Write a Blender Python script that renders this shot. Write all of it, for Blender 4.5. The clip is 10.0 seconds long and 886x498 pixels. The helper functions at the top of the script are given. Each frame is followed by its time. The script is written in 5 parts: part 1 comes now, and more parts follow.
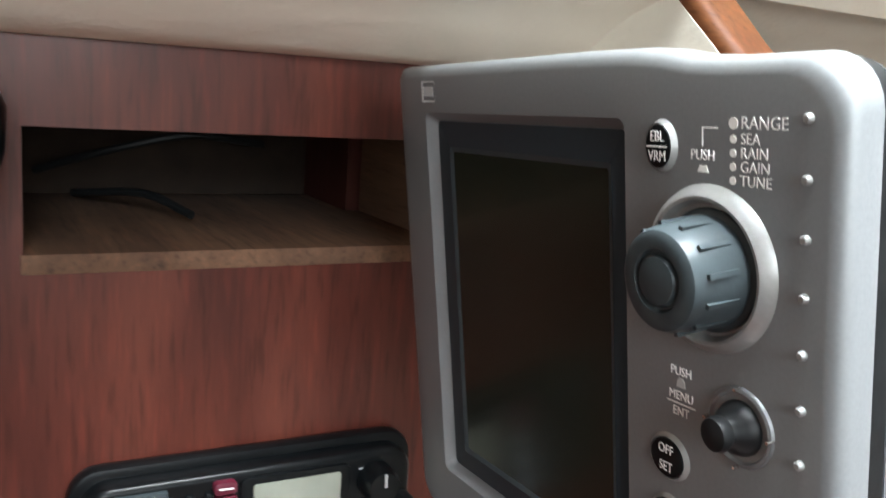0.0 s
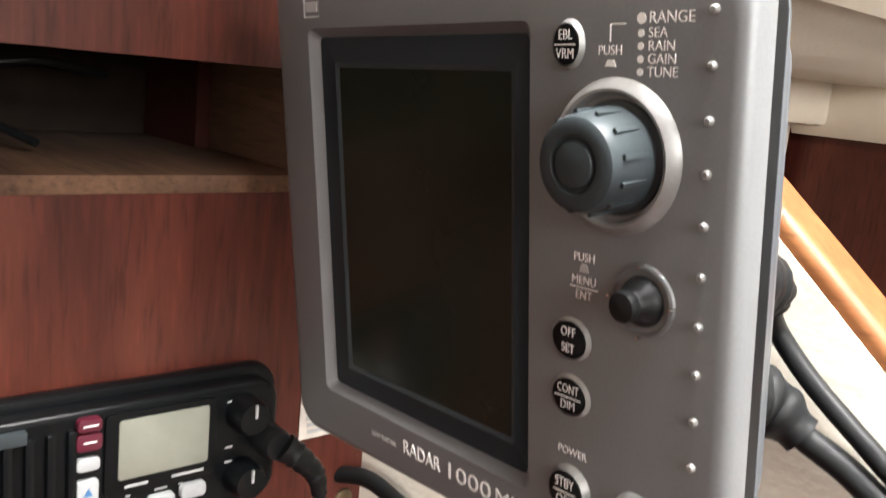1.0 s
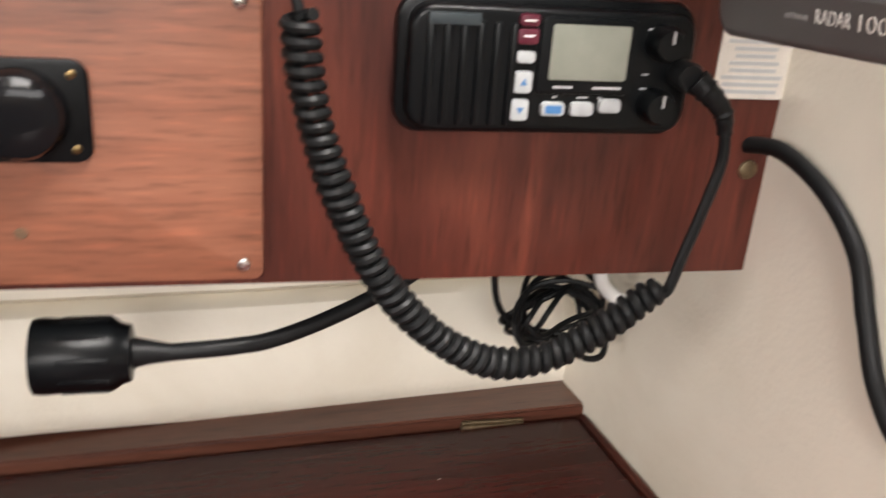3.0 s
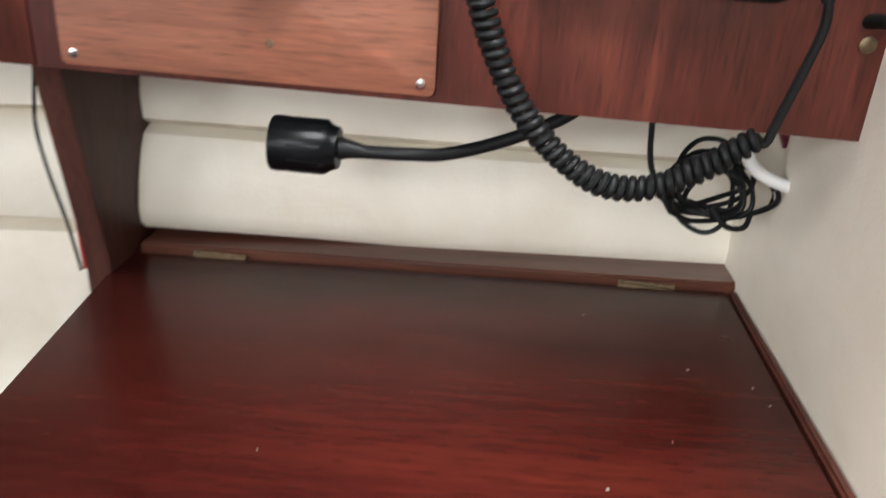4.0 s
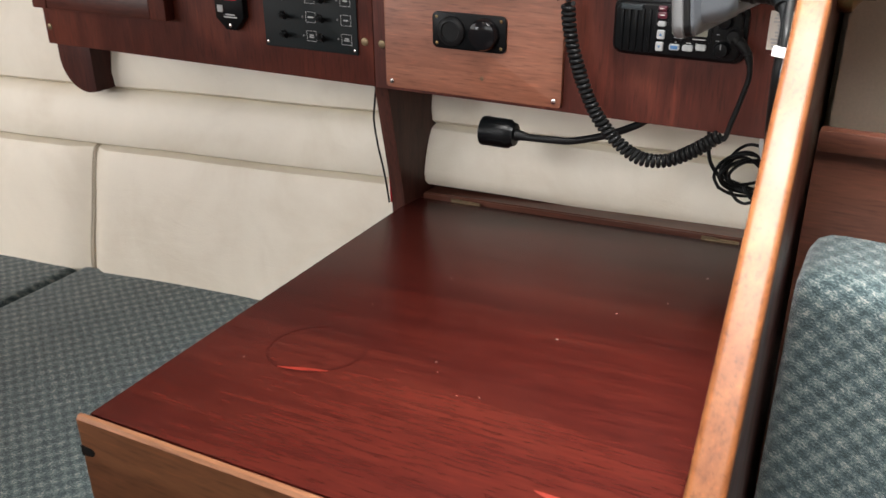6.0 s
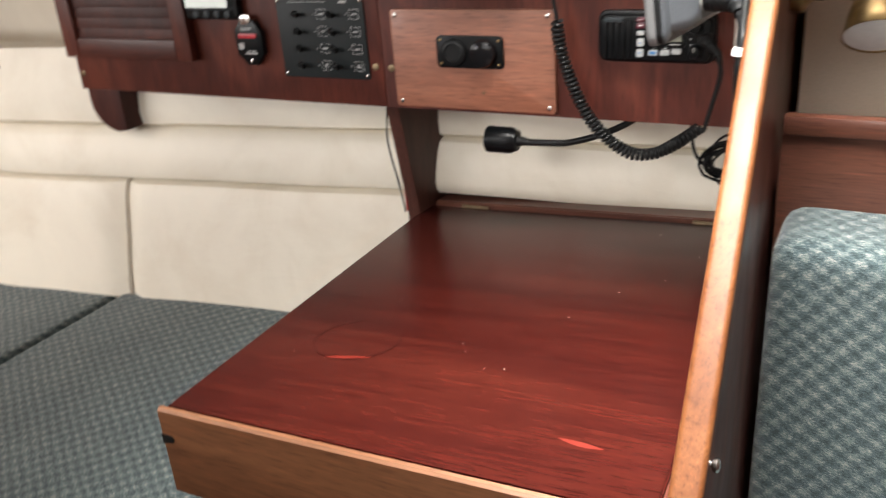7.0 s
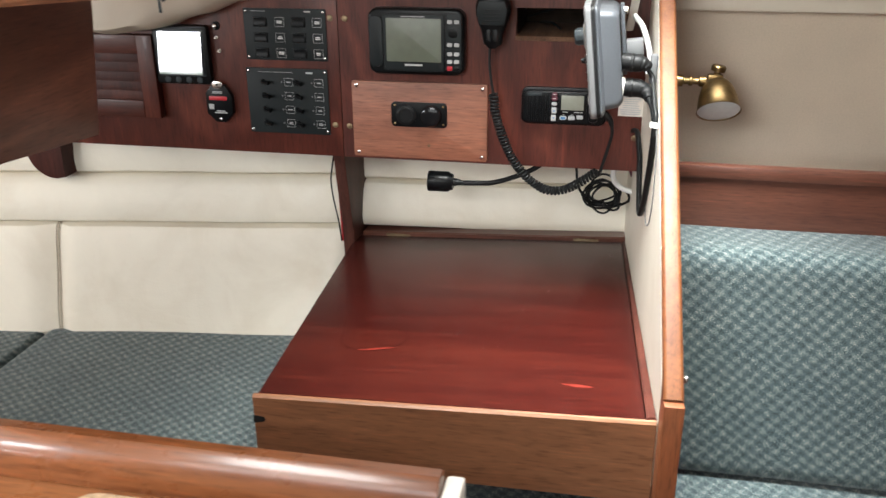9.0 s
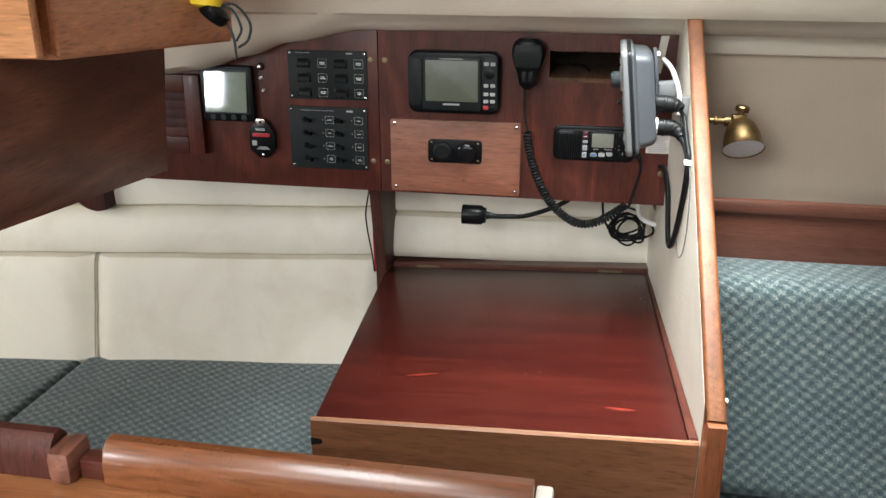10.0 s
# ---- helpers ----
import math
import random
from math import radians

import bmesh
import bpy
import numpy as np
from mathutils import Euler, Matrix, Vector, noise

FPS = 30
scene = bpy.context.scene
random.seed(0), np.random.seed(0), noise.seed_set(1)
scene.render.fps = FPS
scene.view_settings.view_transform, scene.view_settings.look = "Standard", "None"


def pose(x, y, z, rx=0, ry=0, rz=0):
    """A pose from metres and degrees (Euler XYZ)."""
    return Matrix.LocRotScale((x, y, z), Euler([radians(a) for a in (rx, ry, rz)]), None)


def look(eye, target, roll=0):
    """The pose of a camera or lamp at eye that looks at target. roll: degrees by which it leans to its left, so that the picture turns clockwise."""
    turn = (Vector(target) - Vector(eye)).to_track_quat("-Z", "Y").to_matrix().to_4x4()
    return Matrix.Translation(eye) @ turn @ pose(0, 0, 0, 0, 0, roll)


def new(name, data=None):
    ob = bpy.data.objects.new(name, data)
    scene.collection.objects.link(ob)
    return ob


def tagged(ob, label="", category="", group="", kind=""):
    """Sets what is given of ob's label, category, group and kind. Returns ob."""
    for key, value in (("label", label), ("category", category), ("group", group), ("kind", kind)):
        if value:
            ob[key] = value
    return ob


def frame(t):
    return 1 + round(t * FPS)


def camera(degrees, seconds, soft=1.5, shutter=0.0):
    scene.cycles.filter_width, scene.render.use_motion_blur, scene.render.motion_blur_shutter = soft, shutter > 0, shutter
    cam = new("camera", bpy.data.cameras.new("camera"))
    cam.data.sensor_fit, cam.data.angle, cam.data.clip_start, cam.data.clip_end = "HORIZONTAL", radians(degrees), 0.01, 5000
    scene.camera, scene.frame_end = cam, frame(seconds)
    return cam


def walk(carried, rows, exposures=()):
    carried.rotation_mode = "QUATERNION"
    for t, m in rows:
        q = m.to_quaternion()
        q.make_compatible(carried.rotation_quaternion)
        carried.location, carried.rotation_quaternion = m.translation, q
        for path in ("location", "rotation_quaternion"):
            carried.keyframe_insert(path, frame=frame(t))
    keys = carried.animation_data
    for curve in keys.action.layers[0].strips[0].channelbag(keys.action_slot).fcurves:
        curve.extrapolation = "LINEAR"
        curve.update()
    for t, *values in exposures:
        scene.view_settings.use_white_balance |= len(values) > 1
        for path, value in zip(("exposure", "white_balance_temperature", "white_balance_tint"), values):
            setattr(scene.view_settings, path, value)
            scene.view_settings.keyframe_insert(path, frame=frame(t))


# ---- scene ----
cam = camera(53.8, 10.0, shutter=0.4)
PATH = [
    (0, (-0.251, -0.359, 1.255), (0.708, 1.358, 0.891), 4.1),
    (0.5, (-0.257, -0.346, 1.241), (0.901, 1.24, 0.862), 5.0),
    (1, (-0.278, -0.352, 1.234), (1.039, 1.102, 0.847), 5.8),
    (1.5, (-0.293, -0.368, 1.203), (0.932, 1.155, 0.776), 7.6),
    (2, (-0.264, -0.369, 1.178), (0.767, 1.253, 0.624), 6.6),
    (2.5, (-0.279, -0.399, 1.158), (0.52, 1.311, 0.496), 5.7),
    (3, (-0.294, -0.418, 1.137), (0.169, 1.374, 0.379), 4.5),
    (3.2, (-0.287, -0.441, 1.128), (0.054, 1.373, 0.359), 5.5),
    (4.3, (-0.194, -0.625, 1.121), (-0.483, 1.112, 0.172), 3.7),
    (4.5, (-0.177, -0.672, 1.134), (-0.528, 1.044, 0.169), 4.8),
    (5, (-0.095, -0.829, 1.179), (-0.6, 0.854, 0.223), 5.5),
    (5.5, (-0.008, -0.956, 1.229), (-0.716, 0.692, 0.344), 3.0),
    (5.7, (0.042, -0.986, 1.249), (-0.749, 0.633, 0.379), 1.8),
    (6.8, (0.151, -1.109, 1.27), (-0.791, 0.446, 0.436), -3.2),
    (7, (0.143, -1.14, 1.29), (-0.737, 0.461, 0.475), -4.7),
    (7.5, (0.066, -1.305, 1.339), (-0.543, 0.435, 0.564), -4.9),
    (8, (0.048, -1.408, 1.388), (-0.564, 0.357, 0.671), -2.9),
    (8.5, (0.036, -1.464, 1.414), (-0.572, 0.307, 0.713), -1.6),
    (9, (-0.055, -1.567, 1.43), (-0.415, 0.243, 0.659), -0.4),
    (9.5, (-0.114, -1.642, 1.454), (-0.455, 0.183, 0.71), -0.7),
    (10, (-0.126, -1.648, 1.455), (-0.47, 0.192, 0.752), -0.1),
]
# seconds, stops, kelvin, tint
LIGHT = [(0, 0.5, 5800, 3), (0.5, 0.65, 6050, 6), (1, 0.6, 6450, 10), (1.5, 0.4, 6700, 12), (2, 0.45, 6450, 9), (2.5, 0.2, 6500, 10), (3, 0.25, 6650, 12), (4.5, 0.15, 5950, 6), (5, 0.15, 6150, 6), (5.5, -0.35, 6300, 9), (7, -0.05, 6600, 11), (7.5, 0.05, 6550, 10), (8, 0.3, 6150, 4), (8.5, 0.0, 6000, 4), (9, -0.05, 6300, 7), (9.5, 0.0, 6100, 4), (10, -0.3, 6150, 5)]
walk(cam, [(t, look(eye, target, roll)) for t, eye, target, roll in PATH], LIGHT)

# ---------------------------------------------------------------- light and exposure
world = bpy.data.worlds.new("sky_world")
world.use_nodes = True
scene.world = world
wn = world.node_tree
sky = wn.nodes.new("ShaderNodeTexSky")
sky.sky_type, sky.sun_disc, sky.sun_elevation, sky.sun_rotation = "NISHITA", False, radians(50), radians(160)
wn.nodes["Background"].inputs[1].default_value = 0.12
wn.links.new(sky.outputs[0], wn.nodes["Background"].inputs[0])


def area_lamp(name, x, y, z, rx, ry, rz, sx, sy, watts, colour, spread=180):
    data = bpy.data.lights.new(name, "AREA")
    data.shape, data.size, data.size_y, data.energy, data.color = "RECTANGLE", sx, sy, watts, colour
    data.spread = radians(spread)
    ob = new(name, data)
    ob.matrix_basis = pose(x, y, z, rx, ry, rz)
    return ob


# daylight in the hatch over the chart table, in the companionway and in the small portlight
area_lamp("hatch_daylight", -0.03, -0.48, 1.83, 0, 0, 0, 0.40, 0.36, 15, (1.0, 0.98, 0.94), 76)
area_lamp("companionway_daylight", -0.52, -2.05, 1.80, 38, 0, 0, 0.62, 0.45, 25, (1.0, 0.98, 0.95))
# unseen fill lamp, added to brighten the partition and the radar's face
area_lamp("forward_fill", -2.57, -1.6, 1.42, 0, -90, 0, 0.72, 1.45, 27, (1.0, 0.97, 0.93))
area_lamp("small_portlight_daylight", -2.215, -2.56, 1.34, 90, 0, 0, 0.37, 0.28, 20, (0.97, 0.98, 1.0))
# unseen long fill lamp, added to light the board from in front
area_lamp("side_fill", -0.5, -2.56, 1.45, 90, 0, 0, 1.5, 0.30, 12, (1.0, 0.98, 0.95))


# ---------------------------------------------------------------- materials
def nodes_of(name):
    m = bpy.data.materials.new(name)
    m.use_nodes = True
    nt = m.node_tree
    return m, nt, nt.nodes["Principled BSDF"], nt.nodes.new("ShaderNodeTexCoord")


def ramp(nt, fac, stops):
    r = nt.nodes.new("ShaderNodeValToRGB")
    while len(r.color_ramp.elements) < len(stops):
        r.color_ramp.elements.new(0.5)
    for e, (p, c) in zip(r.color_ramp.elements, stops):
        e.position, e.color = p, (*c, 1)
    nt.links.new(fac, r.inputs[0])
    return r.outputs[0]


def bump(nt, bsdf, height, strength, distance=0.001):
    b = nt.nodes.new("ShaderNodeBump")
    b.inputs["Strength"].default_value, b.inputs["Distance"].default_value = strength, distance
    nt.links.new(height, b.inputs["Height"])
    nt.links.new(b.outputs[0], bsdf.inputs["Normal"])


def noise_tex(nt, vec, scale, detail=4.0, rough=0.55, distort=0.0):
    n = nt.nodes.new("ShaderNodeTexNoise")
    n.inputs["Scale"].default_value, n.inputs["Detail"].default_value = scale, detail
    n.inputs["Roughness"].default_value, n.inputs["Distortion"].default_value = rough, distort
    nt.links.new(vec, n.inputs["Vector"])
    return n.outputs[0]


def mapped(nt, vec, scale, rot=(0, 0, 0), shift=True):
    mp = nt.nodes.new("ShaderNodeMapping")
    mp.inputs["Scale"].default_value, mp.inputs["Rotation"].default_value = scale, rot
    nt.links.new(vec, mp.inputs["Vector"])
    if shift:
        info = nt.nodes.new("ShaderNodeObjectInfo")
        mul = nt.nodes.new("ShaderNodeMath")
        mul.operation = "MULTIPLY"
        mul.inputs[1].default_value = 3.7
        nt.links.new(info.outputs["Random"], mul.inputs[0])
        nt.links.new(mul.outputs[0], mp.inputs["Location"])
    return mp.outputs[0]


def mix_fac(nt, a, b, t=0.5, mode="MIX"):
    m = nt.nodes.new("ShaderNodeMix")
    m.data_type, m.blend_type = "RGBA", mode
    m.inputs[0].default_value = t
    nt.links.new(a, m.inputs[6])
    nt.links.new(b, m.inputs[7])
    return m.outputs[2]


def wood(name, dark, mid, light, grain, rough=0.35, coat=0.0, fine=1.0, figure=1.0, swirl=1.0, relief=0.06, flame=0.0, gloss=0.5):
    """grain: the axis along which the grain runs."""
    m, nt, bsdf, tc = nodes_of(name)
    s = [38.0 * fine] * 3
    s["xyz".index(grain)] = 1.6
    big = [7.0 * figure] * 3
    big["xyz".index(grain)] = 0.9
    a = noise_tex(nt, mapped(nt, tc.outputs["Object"], s), 1.6, 9, 0.68, 0.6 * swirl)
    b = noise_tex(nt, mapped(nt, tc.outputs["Object"], big), 1.3, 5, 0.6, 1.4 * swirl)
    pores = [340.0] * 3
    pores["xyz".index(grain)] = 34.0
    c = noise_tex(nt, mapped(nt, tc.outputs["Object"], pores), 1.0, 3, 0.5)
    both = mix_fac(nt, a, b, 0.55)
    if flame:
        # cathedral figure: rings of a broad, slow field
        slow = [3.4 * figure] * 3
        slow["xyz".index(grain)] = 0.8
        f = noise_tex(nt, mapped(nt, tc.outputs["Object"], slow), 1.5, 2.0, 0.5, 0.5)
        k = nt.nodes.new("ShaderNodeMath")
        k.operation = "MULTIPLY"
        k.inputs[1].default_value = 58.0
        nt.links.new(f, k.inputs[0])
        s_ = nt.nodes.new("ShaderNodeMath")
        s_.operation = "SINE"
        nt.links.new(k.outputs[0], s_.inputs[0])
        h_ = nt.nodes.new("ShaderNodeMath")
        h_.operation = "MULTIPLY_ADD"
        h_.inputs[1].default_value, h_.inputs[2].default_value = 0.28, 0.5
        nt.links.new(s_.outputs[0], h_.inputs[0])
        both = mix_fac(nt, both, h_.outputs[0], flame)
    col = ramp(nt, both, [(0.33, dark), (0.5, mid), (0.68, light)])
    spots = ramp(nt, c, [(0.30, (0.50, 0.46, 0.44)), (0.46, (1, 1, 1)), (0.56, (1, 1, 1)), (0.72, (1.45, 1.30, 1.25))])
    nt.links.new(mix_fac(nt, col, spots, 0.7, "MULTIPLY"), bsdf.inputs["Base Color"])
    bsdf.inputs["Roughness"].default_value = rough
    wear = noise_tex(nt, tc.outputs["Object"], 14.0, 5, 0.6)
    rr = nt.nodes.new("ShaderNodeMapRange")
    rr.inputs[3].default_value, rr.inputs[4].default_value = rough * 0.75, rough * 1.35
    nt.links.new(wear, rr.inputs[0])
    nt.links.new(rr.outputs[0], bsdf.inputs["Roughness"])
    bsdf.inputs["Coat Weight"].default_value = coat
    bsdf.inputs["Coat Roughness"].default_value = 0.12
    bsdf.inputs["Specular IOR Level"].default_value = gloss
    if relief:
        bump(nt, bsdf, both, relief, 0.0010)
    return m


def plain(name, colour, rough=0.5, metal=0.0, speck=0.06, scale=120.0, bumpy=0.05, coat=0.0):
    m, nt, bsdf, tc = nodes_of(name)
    n = noise_tex(nt, tc.outputs["Object"], scale, 4)
    w = noise_tex(nt, tc.outputs["Object"], 9.0, 4)
    f = mix_fac(nt, n, w, 0.5)
    lo, hi = [max(0.0, v * (1 - 3 * speck)) for v in colour], [min(1.0, v * (1 + 3 * speck)) for v in colour]
    nt.links.new(ramp(nt, f, [(0.3, lo), (0.7, hi)]), bsdf.inputs["Base Color"])
    bsdf.inputs["Metallic"].default_value, bsdf.inputs["Coat Weight"].default_value = metal, coat
    bsdf.inputs["Specular IOR Level"].default_value = 0.5 if max(colour) > 0.06 else 0.17
    rr = nt.nodes.new("ShaderNodeMapRange")
    rr.inputs[3].default_value, rr.inputs[4].default_value = rough * 0.8, min(1.0, rough * 1.25)
    nt.links.new(w, rr.inputs[0])
    nt.links.new(rr.outputs[0], bsdf.inputs["Roughness"])
    if bumpy:
        bump(nt, bsdf, n, bumpy, 0.0006)
    return m


def vinyl(name, colour, grime):
    m, nt, bsdf, tc = nodes_of(name)
    fine = noise_tex(nt, tc.outputs["Object"], 420.0, 3)
    vor = nt.nodes.new("ShaderNodeTexVoronoi")
    vor.inputs["Scale"].default_value = 260.0
    nt.links.new(tc.outputs["Object"], vor.inputs["Vector"])
    broad = noise_tex(nt, tc.outputs["Object"], 5.5, 6, 0.62, 0.4)
    wrinkle = noise_tex(nt, mapped(nt, tc.outputs["Object"], (3, 3, 11)), 2.2, 4, 0.5, 1.2)
    nt.links.new(ramp(nt, broad, [(0.30, grime), (0.52, colour), (0.75, [min(1, v * 1.06) for v in colour])]), bsdf.inputs["Base Color"])
    bsdf.inputs["Roughness"].default_value = 0.5
    h = mix_fac(nt, mix_fac(nt, fine, vor.outputs[0], 0.5), wrinkle, 0.8)
    bump(nt, bsdf, h, 0.36, 0.004)
    return m


def check_fabric(name):
    """Teal weave with staggered soft pale tufts."""
    m, nt, bsdf, tc = nodes_of(name)

    def op(kind, x, y, c=None):
        n = nt.nodes.new("ShaderNodeMath")
        n.operation = kind
        for i, v in enumerate((x, y, c)):
            if v is None:
                continue
            if isinstance(v, (int, float)):
                n.inputs[i].default_value = v
            else:
                nt.links.new(v, n.inputs[i])
        return n.outputs[0]

    sep = nt.nodes.new("ShaderNodeSeparateXYZ")
    nt.links.new(tc.outputs["Object"], sep.inputs[0])
    wob = noise_tex(nt, tc.outputs["Object"], 60.0, 3)
    v = op("ADD", op("ADD", sep.outputs[1], sep.outputs[2]), op("MULTIPLY", wob, 0.012))
    u = op("ADD", op("ADD", sep.outputs[0], op("MULTIPLY", v, 0.30)), op("MULTIPLY", wob, 0.006))
    su, sv = op("SINE", op("MULTIPLY", u, math.pi / 0.0135), None), op("SINE", op("MULTIPLY", v, math.pi / 0.0125), None)
    lobe = op("MULTIPLY_ADD", op("MULTIPLY", su, sv), 0.5, 0.5)
    twill = op("SINE", op("MULTIPLY", op("ADD", u, op("MULTIPLY", v, 1.6)), math.pi / 0.0032), None)
    yarn = noise_tex(nt, mapped(nt, tc.outputs["Object"], (1.0, 1.0, 2.2), (0.5, 0.4, 0.6), False), 330.0, 3, 0.75)
    worn = noise_tex(nt, tc.outputs["Object"], 6.0, 4)
    mixed = op("ADD", op("MULTIPLY", lobe, 0.22), op("MULTIPLY", yarn, 1.03))
    mixed = op("ADD", mixed, op("MULTIPLY", twill, 0.035))
    col = ramp(nt, mixed, [(0.46, (0.013, 0.026, 0.030)), (0.60, (0.044, 0.073, 0.080)), (0.71, (0.110, 0.148, 0.150)), (0.86, (0.32, 0.31, 0.285))])
    wc = ramp(nt, worn, [(0.3, (0.78, 0.82, 0.84)), (0.7, (1.18, 1.15, 1.12))])
    nt.links.new(mix_fac(nt, col, wc, 1.0, "MULTIPLY"), bsdf.inputs["Base Color"])
    bsdf.inputs["Roughness"].default_value = 0.92
    bsdf.inputs["Sheen Weight"].default_value = 0.25
    bump(nt, bsdf, mixed, 0.5, 0.0018)
    return m


def screen(name, colour, rough=0.12, coat=0.8):
    m, nt, bsdf, tc = nodes_of(name)
    n = noise_tex(nt, tc.outputs["Object"], 60.0, 3)
    nt.links.new(ramp(nt, n, [(0.3, [v * 0.92 for v in colour]), (0.7, [v * 1.06 for v in colour])]), bsdf.inputs["Base Color"])
    bsdf.inputs["Roughness"].default_value = rough
    bsdf.inputs["Coat Weight"].default_value, bsdf.inputs["Coat Roughness"].default_value = (0.05 if max(colour) < 0.05 else coat), 0.04
    bsdf.inputs["Specular IOR Level"].default_value = 0.25 if max(colour) < 0.05 else 0.5
    return m


MAHOGANY = wood("panel_mahogany", (0.042, 0.0094, 0.0064), (0.079, 0.0186, 0.0118), (0.138, 0.0375, 0.0230), "z", 0.40, 0.05, 0.6, 0.8, 0.7, 0.04, 0.24, 0.30)
MAHOGANY_H = wood("board_mahogany", (0.044, 0.0122, 0.0085), (0.078, 0.0215, 0.0145), (0.125, 0.037, 0.023), "x", 0.38, 0.05, 1.0, 1.0, 0.7, 0.04, 0.0, 0.3)
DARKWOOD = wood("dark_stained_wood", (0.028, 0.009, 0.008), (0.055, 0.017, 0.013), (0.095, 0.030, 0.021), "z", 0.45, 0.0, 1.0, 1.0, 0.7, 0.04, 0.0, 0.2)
TABLEWOOD = wood("table_mahogany", (0.0190, 0.0031, 0.0027), (0.0345, 0.0053, 0.0039), (0.0570, 0.0094, 0.0058), "x", 0.23, 0.0, 1.5, 1.0, 0.25, 0.0, 0.0, 0.21)
BROWNWOOD = wood("brown_varnished_board", (0.130, 0.054, 0.026), (0.225, 0.100, 0.048), (0.305, 0.145, 0.074), "x", 0.36, 0.12, 0.8, 0.8, 0.5)
# locker wood paled in place of daylight: the side less, the front more
LIT_SIDEWOOD = wood("lit_varnished_side", (0.30, 0.115, 0.055), (0.42, 0.18, 0.09), (0.52, 0.25, 0.13), "y", 0.32, 0.3, 0.8, 0.8, 0.5)
LIT_FRONTWOOD = wood("lit_varnished_veneer", (0.40, 0.17, 0.07), (0.55, 0.265, 0.12), (0.66, 0.35, 0.17), "x", 0.30, 0.3, 0.8, 0.8, 0.5)
PLY = wood("pale_plywood", (0.155, 0.052, 0.028), (0.225, 0.084, 0.047), (0.31, 0.128, 0.076), "x", 0.45, 0.05)
RAWPLY = wood("raw_plywood", (0.085, 0.050, 0.027), (0.165, 0.100, 0.055), (0.25, 0.16, 0.095), "x", 0.75)
STAINPLY = wood("stained_plywood", (0.050, 0.024, 0.013), (0.115, 0.058, 0.031), (0.20, 0.108, 0.060), "y", 0.75)
CABWOOD = wood("cabinet_wood", (0.090, 0.034, 0.022), (0.150, 0.060, 0.040), (0.225, 0.097, 0.066), "y", 0.34, 0.15, 0.6, 0.8, 0.7, 0.04, 0.35)
CABWOOD_H = wood("shelf_wood", (0.055, 0.019, 0.012), (0.096, 0.035, 0.022), (0.140, 0.055, 0.035), "x", 0.36, 0.15, 1.0, 1.0, 0.7, 0.04)
DIVIDERWOOD = wood("dark_brown_plank", (0.036, 0.0125, 0.0095), (0.062, 0.0215, 0.0155), (0.095, 0.033, 0.023), "z", 0.42, 0.05, 1.0, 1.0, 0.7, 0.04, 0.0, 0.3)
TEAK = wood("varnished_teak", (0.075, 0.023, 0.008), (0.130, 0.047, 0.016), (0.190, 0.080, 0.030), "y", 0.45, 0.0, 1.0, 1.0, 0.7, 0.04, 0.0, 0.22)
TEAK_H = wood("varnished_teak_board", (0.17, 0.055, 0.020), (0.30, 0.115, 0.042), (0.42, 0.185, 0.075), "x", 0.28, 0.35)
TEAK_V = wood("varnished_teak_post", (0.11, 0.032, 0.014), (0.20, 0.065, 0.026), (0.29, 0.105, 0.045), "z", 0.3, 0.3)
VINYL = vinyl("cream_vinyl", (0.80, 0.745, 0.635), (0.72, 0.655, 0.54))
WELT = vinyl("seam_shade_vinyl", (0.50, 0.44, 0.35), (0.38, 0.32, 0.25))
LINER = vinyl("cream_headliner_vinyl", (0.76, 0.69, 0.58), (0.69, 0.61, 0.50))
BEIGE = plain("beige_lining", (0.66, 0.56, 0.445), 0.8, 0, 0.03, 300, 0.25)
FABRIC = check_fabric("blue_check_fabric")
BLACK = plain("black_plastic", (0.0032, 0.0038, 0.0044), 0.30, 0, 0.1, 300, 0.1)
RUBBER = plain("black_rubber", (0.008, 0.0085, 0.009), 0.42, 0, 0.12, 200, 0.1)
CHARCOAL = plain("charcoal_plastic", (0.0105, 0.0135, 0.0145), 0.42, 0, 0.06, 400, 0.12)
GREY = plain("grey_metallic_paint", (0.162, 0.167, 0.172), 0.42, 0.25, 0.03, 900, 0.06)
GREYDARK = plain("dark_grey_plastic", (0.034, 0.042, 0.046), 0.38, 0, 0.05, 500, 0.08)
SLATE = plain("blue_grey_moulding", (0.066, 0.073, 0.083), 0.40, 0, 0.04, 500, 0.06)
KEYWHITE = plain("dulled_white_rubber", (0.34, 0.355, 0.36), 0.5, 0, 0.05, 200, 0.05)
WHITE = plain("white_plastic", (0.72, 0.72, 0.70), 0.4, 0, 0.03, 90, 0.03)
INK = plain("white_print", (0.80, 0.80, 0.78), 0.6, 0, 0.02, 90, 0)
PRINTGREY = plain("grey_print", (0.42, 0.43, 0.43), 0.6, 0, 0.02, 90, 0)
BRASS = plain("aged_brass", (0.27, 0.185, 0.085), 0.34, 1.0, 0.20, 60, 0.06)
OLDBRASS = plain("dull_old_brass", (0.20, 0.15, 0.09), 0.45, 0.8, 0.15, 200, 0.1)
SILVER = plain("silver_grey_paint", (0.25, 0.25, 0.245), 0.38, 0.3, 0.04, 600, 0.05)
CHROME = plain("worn_steel", (0.62, 0.60, 0.57), 0.25, 1.0, 0.05, 80, 0.04)
RED = plain("red_plastic", (0.42, 0.012, 0.022), 0.35, 0, 0.05, 90, 0.03)
MAROON = plain("maroon_plastic", (0.075, 0.007, 0.018), 0.35, 0, 0.08, 90, 0.05)
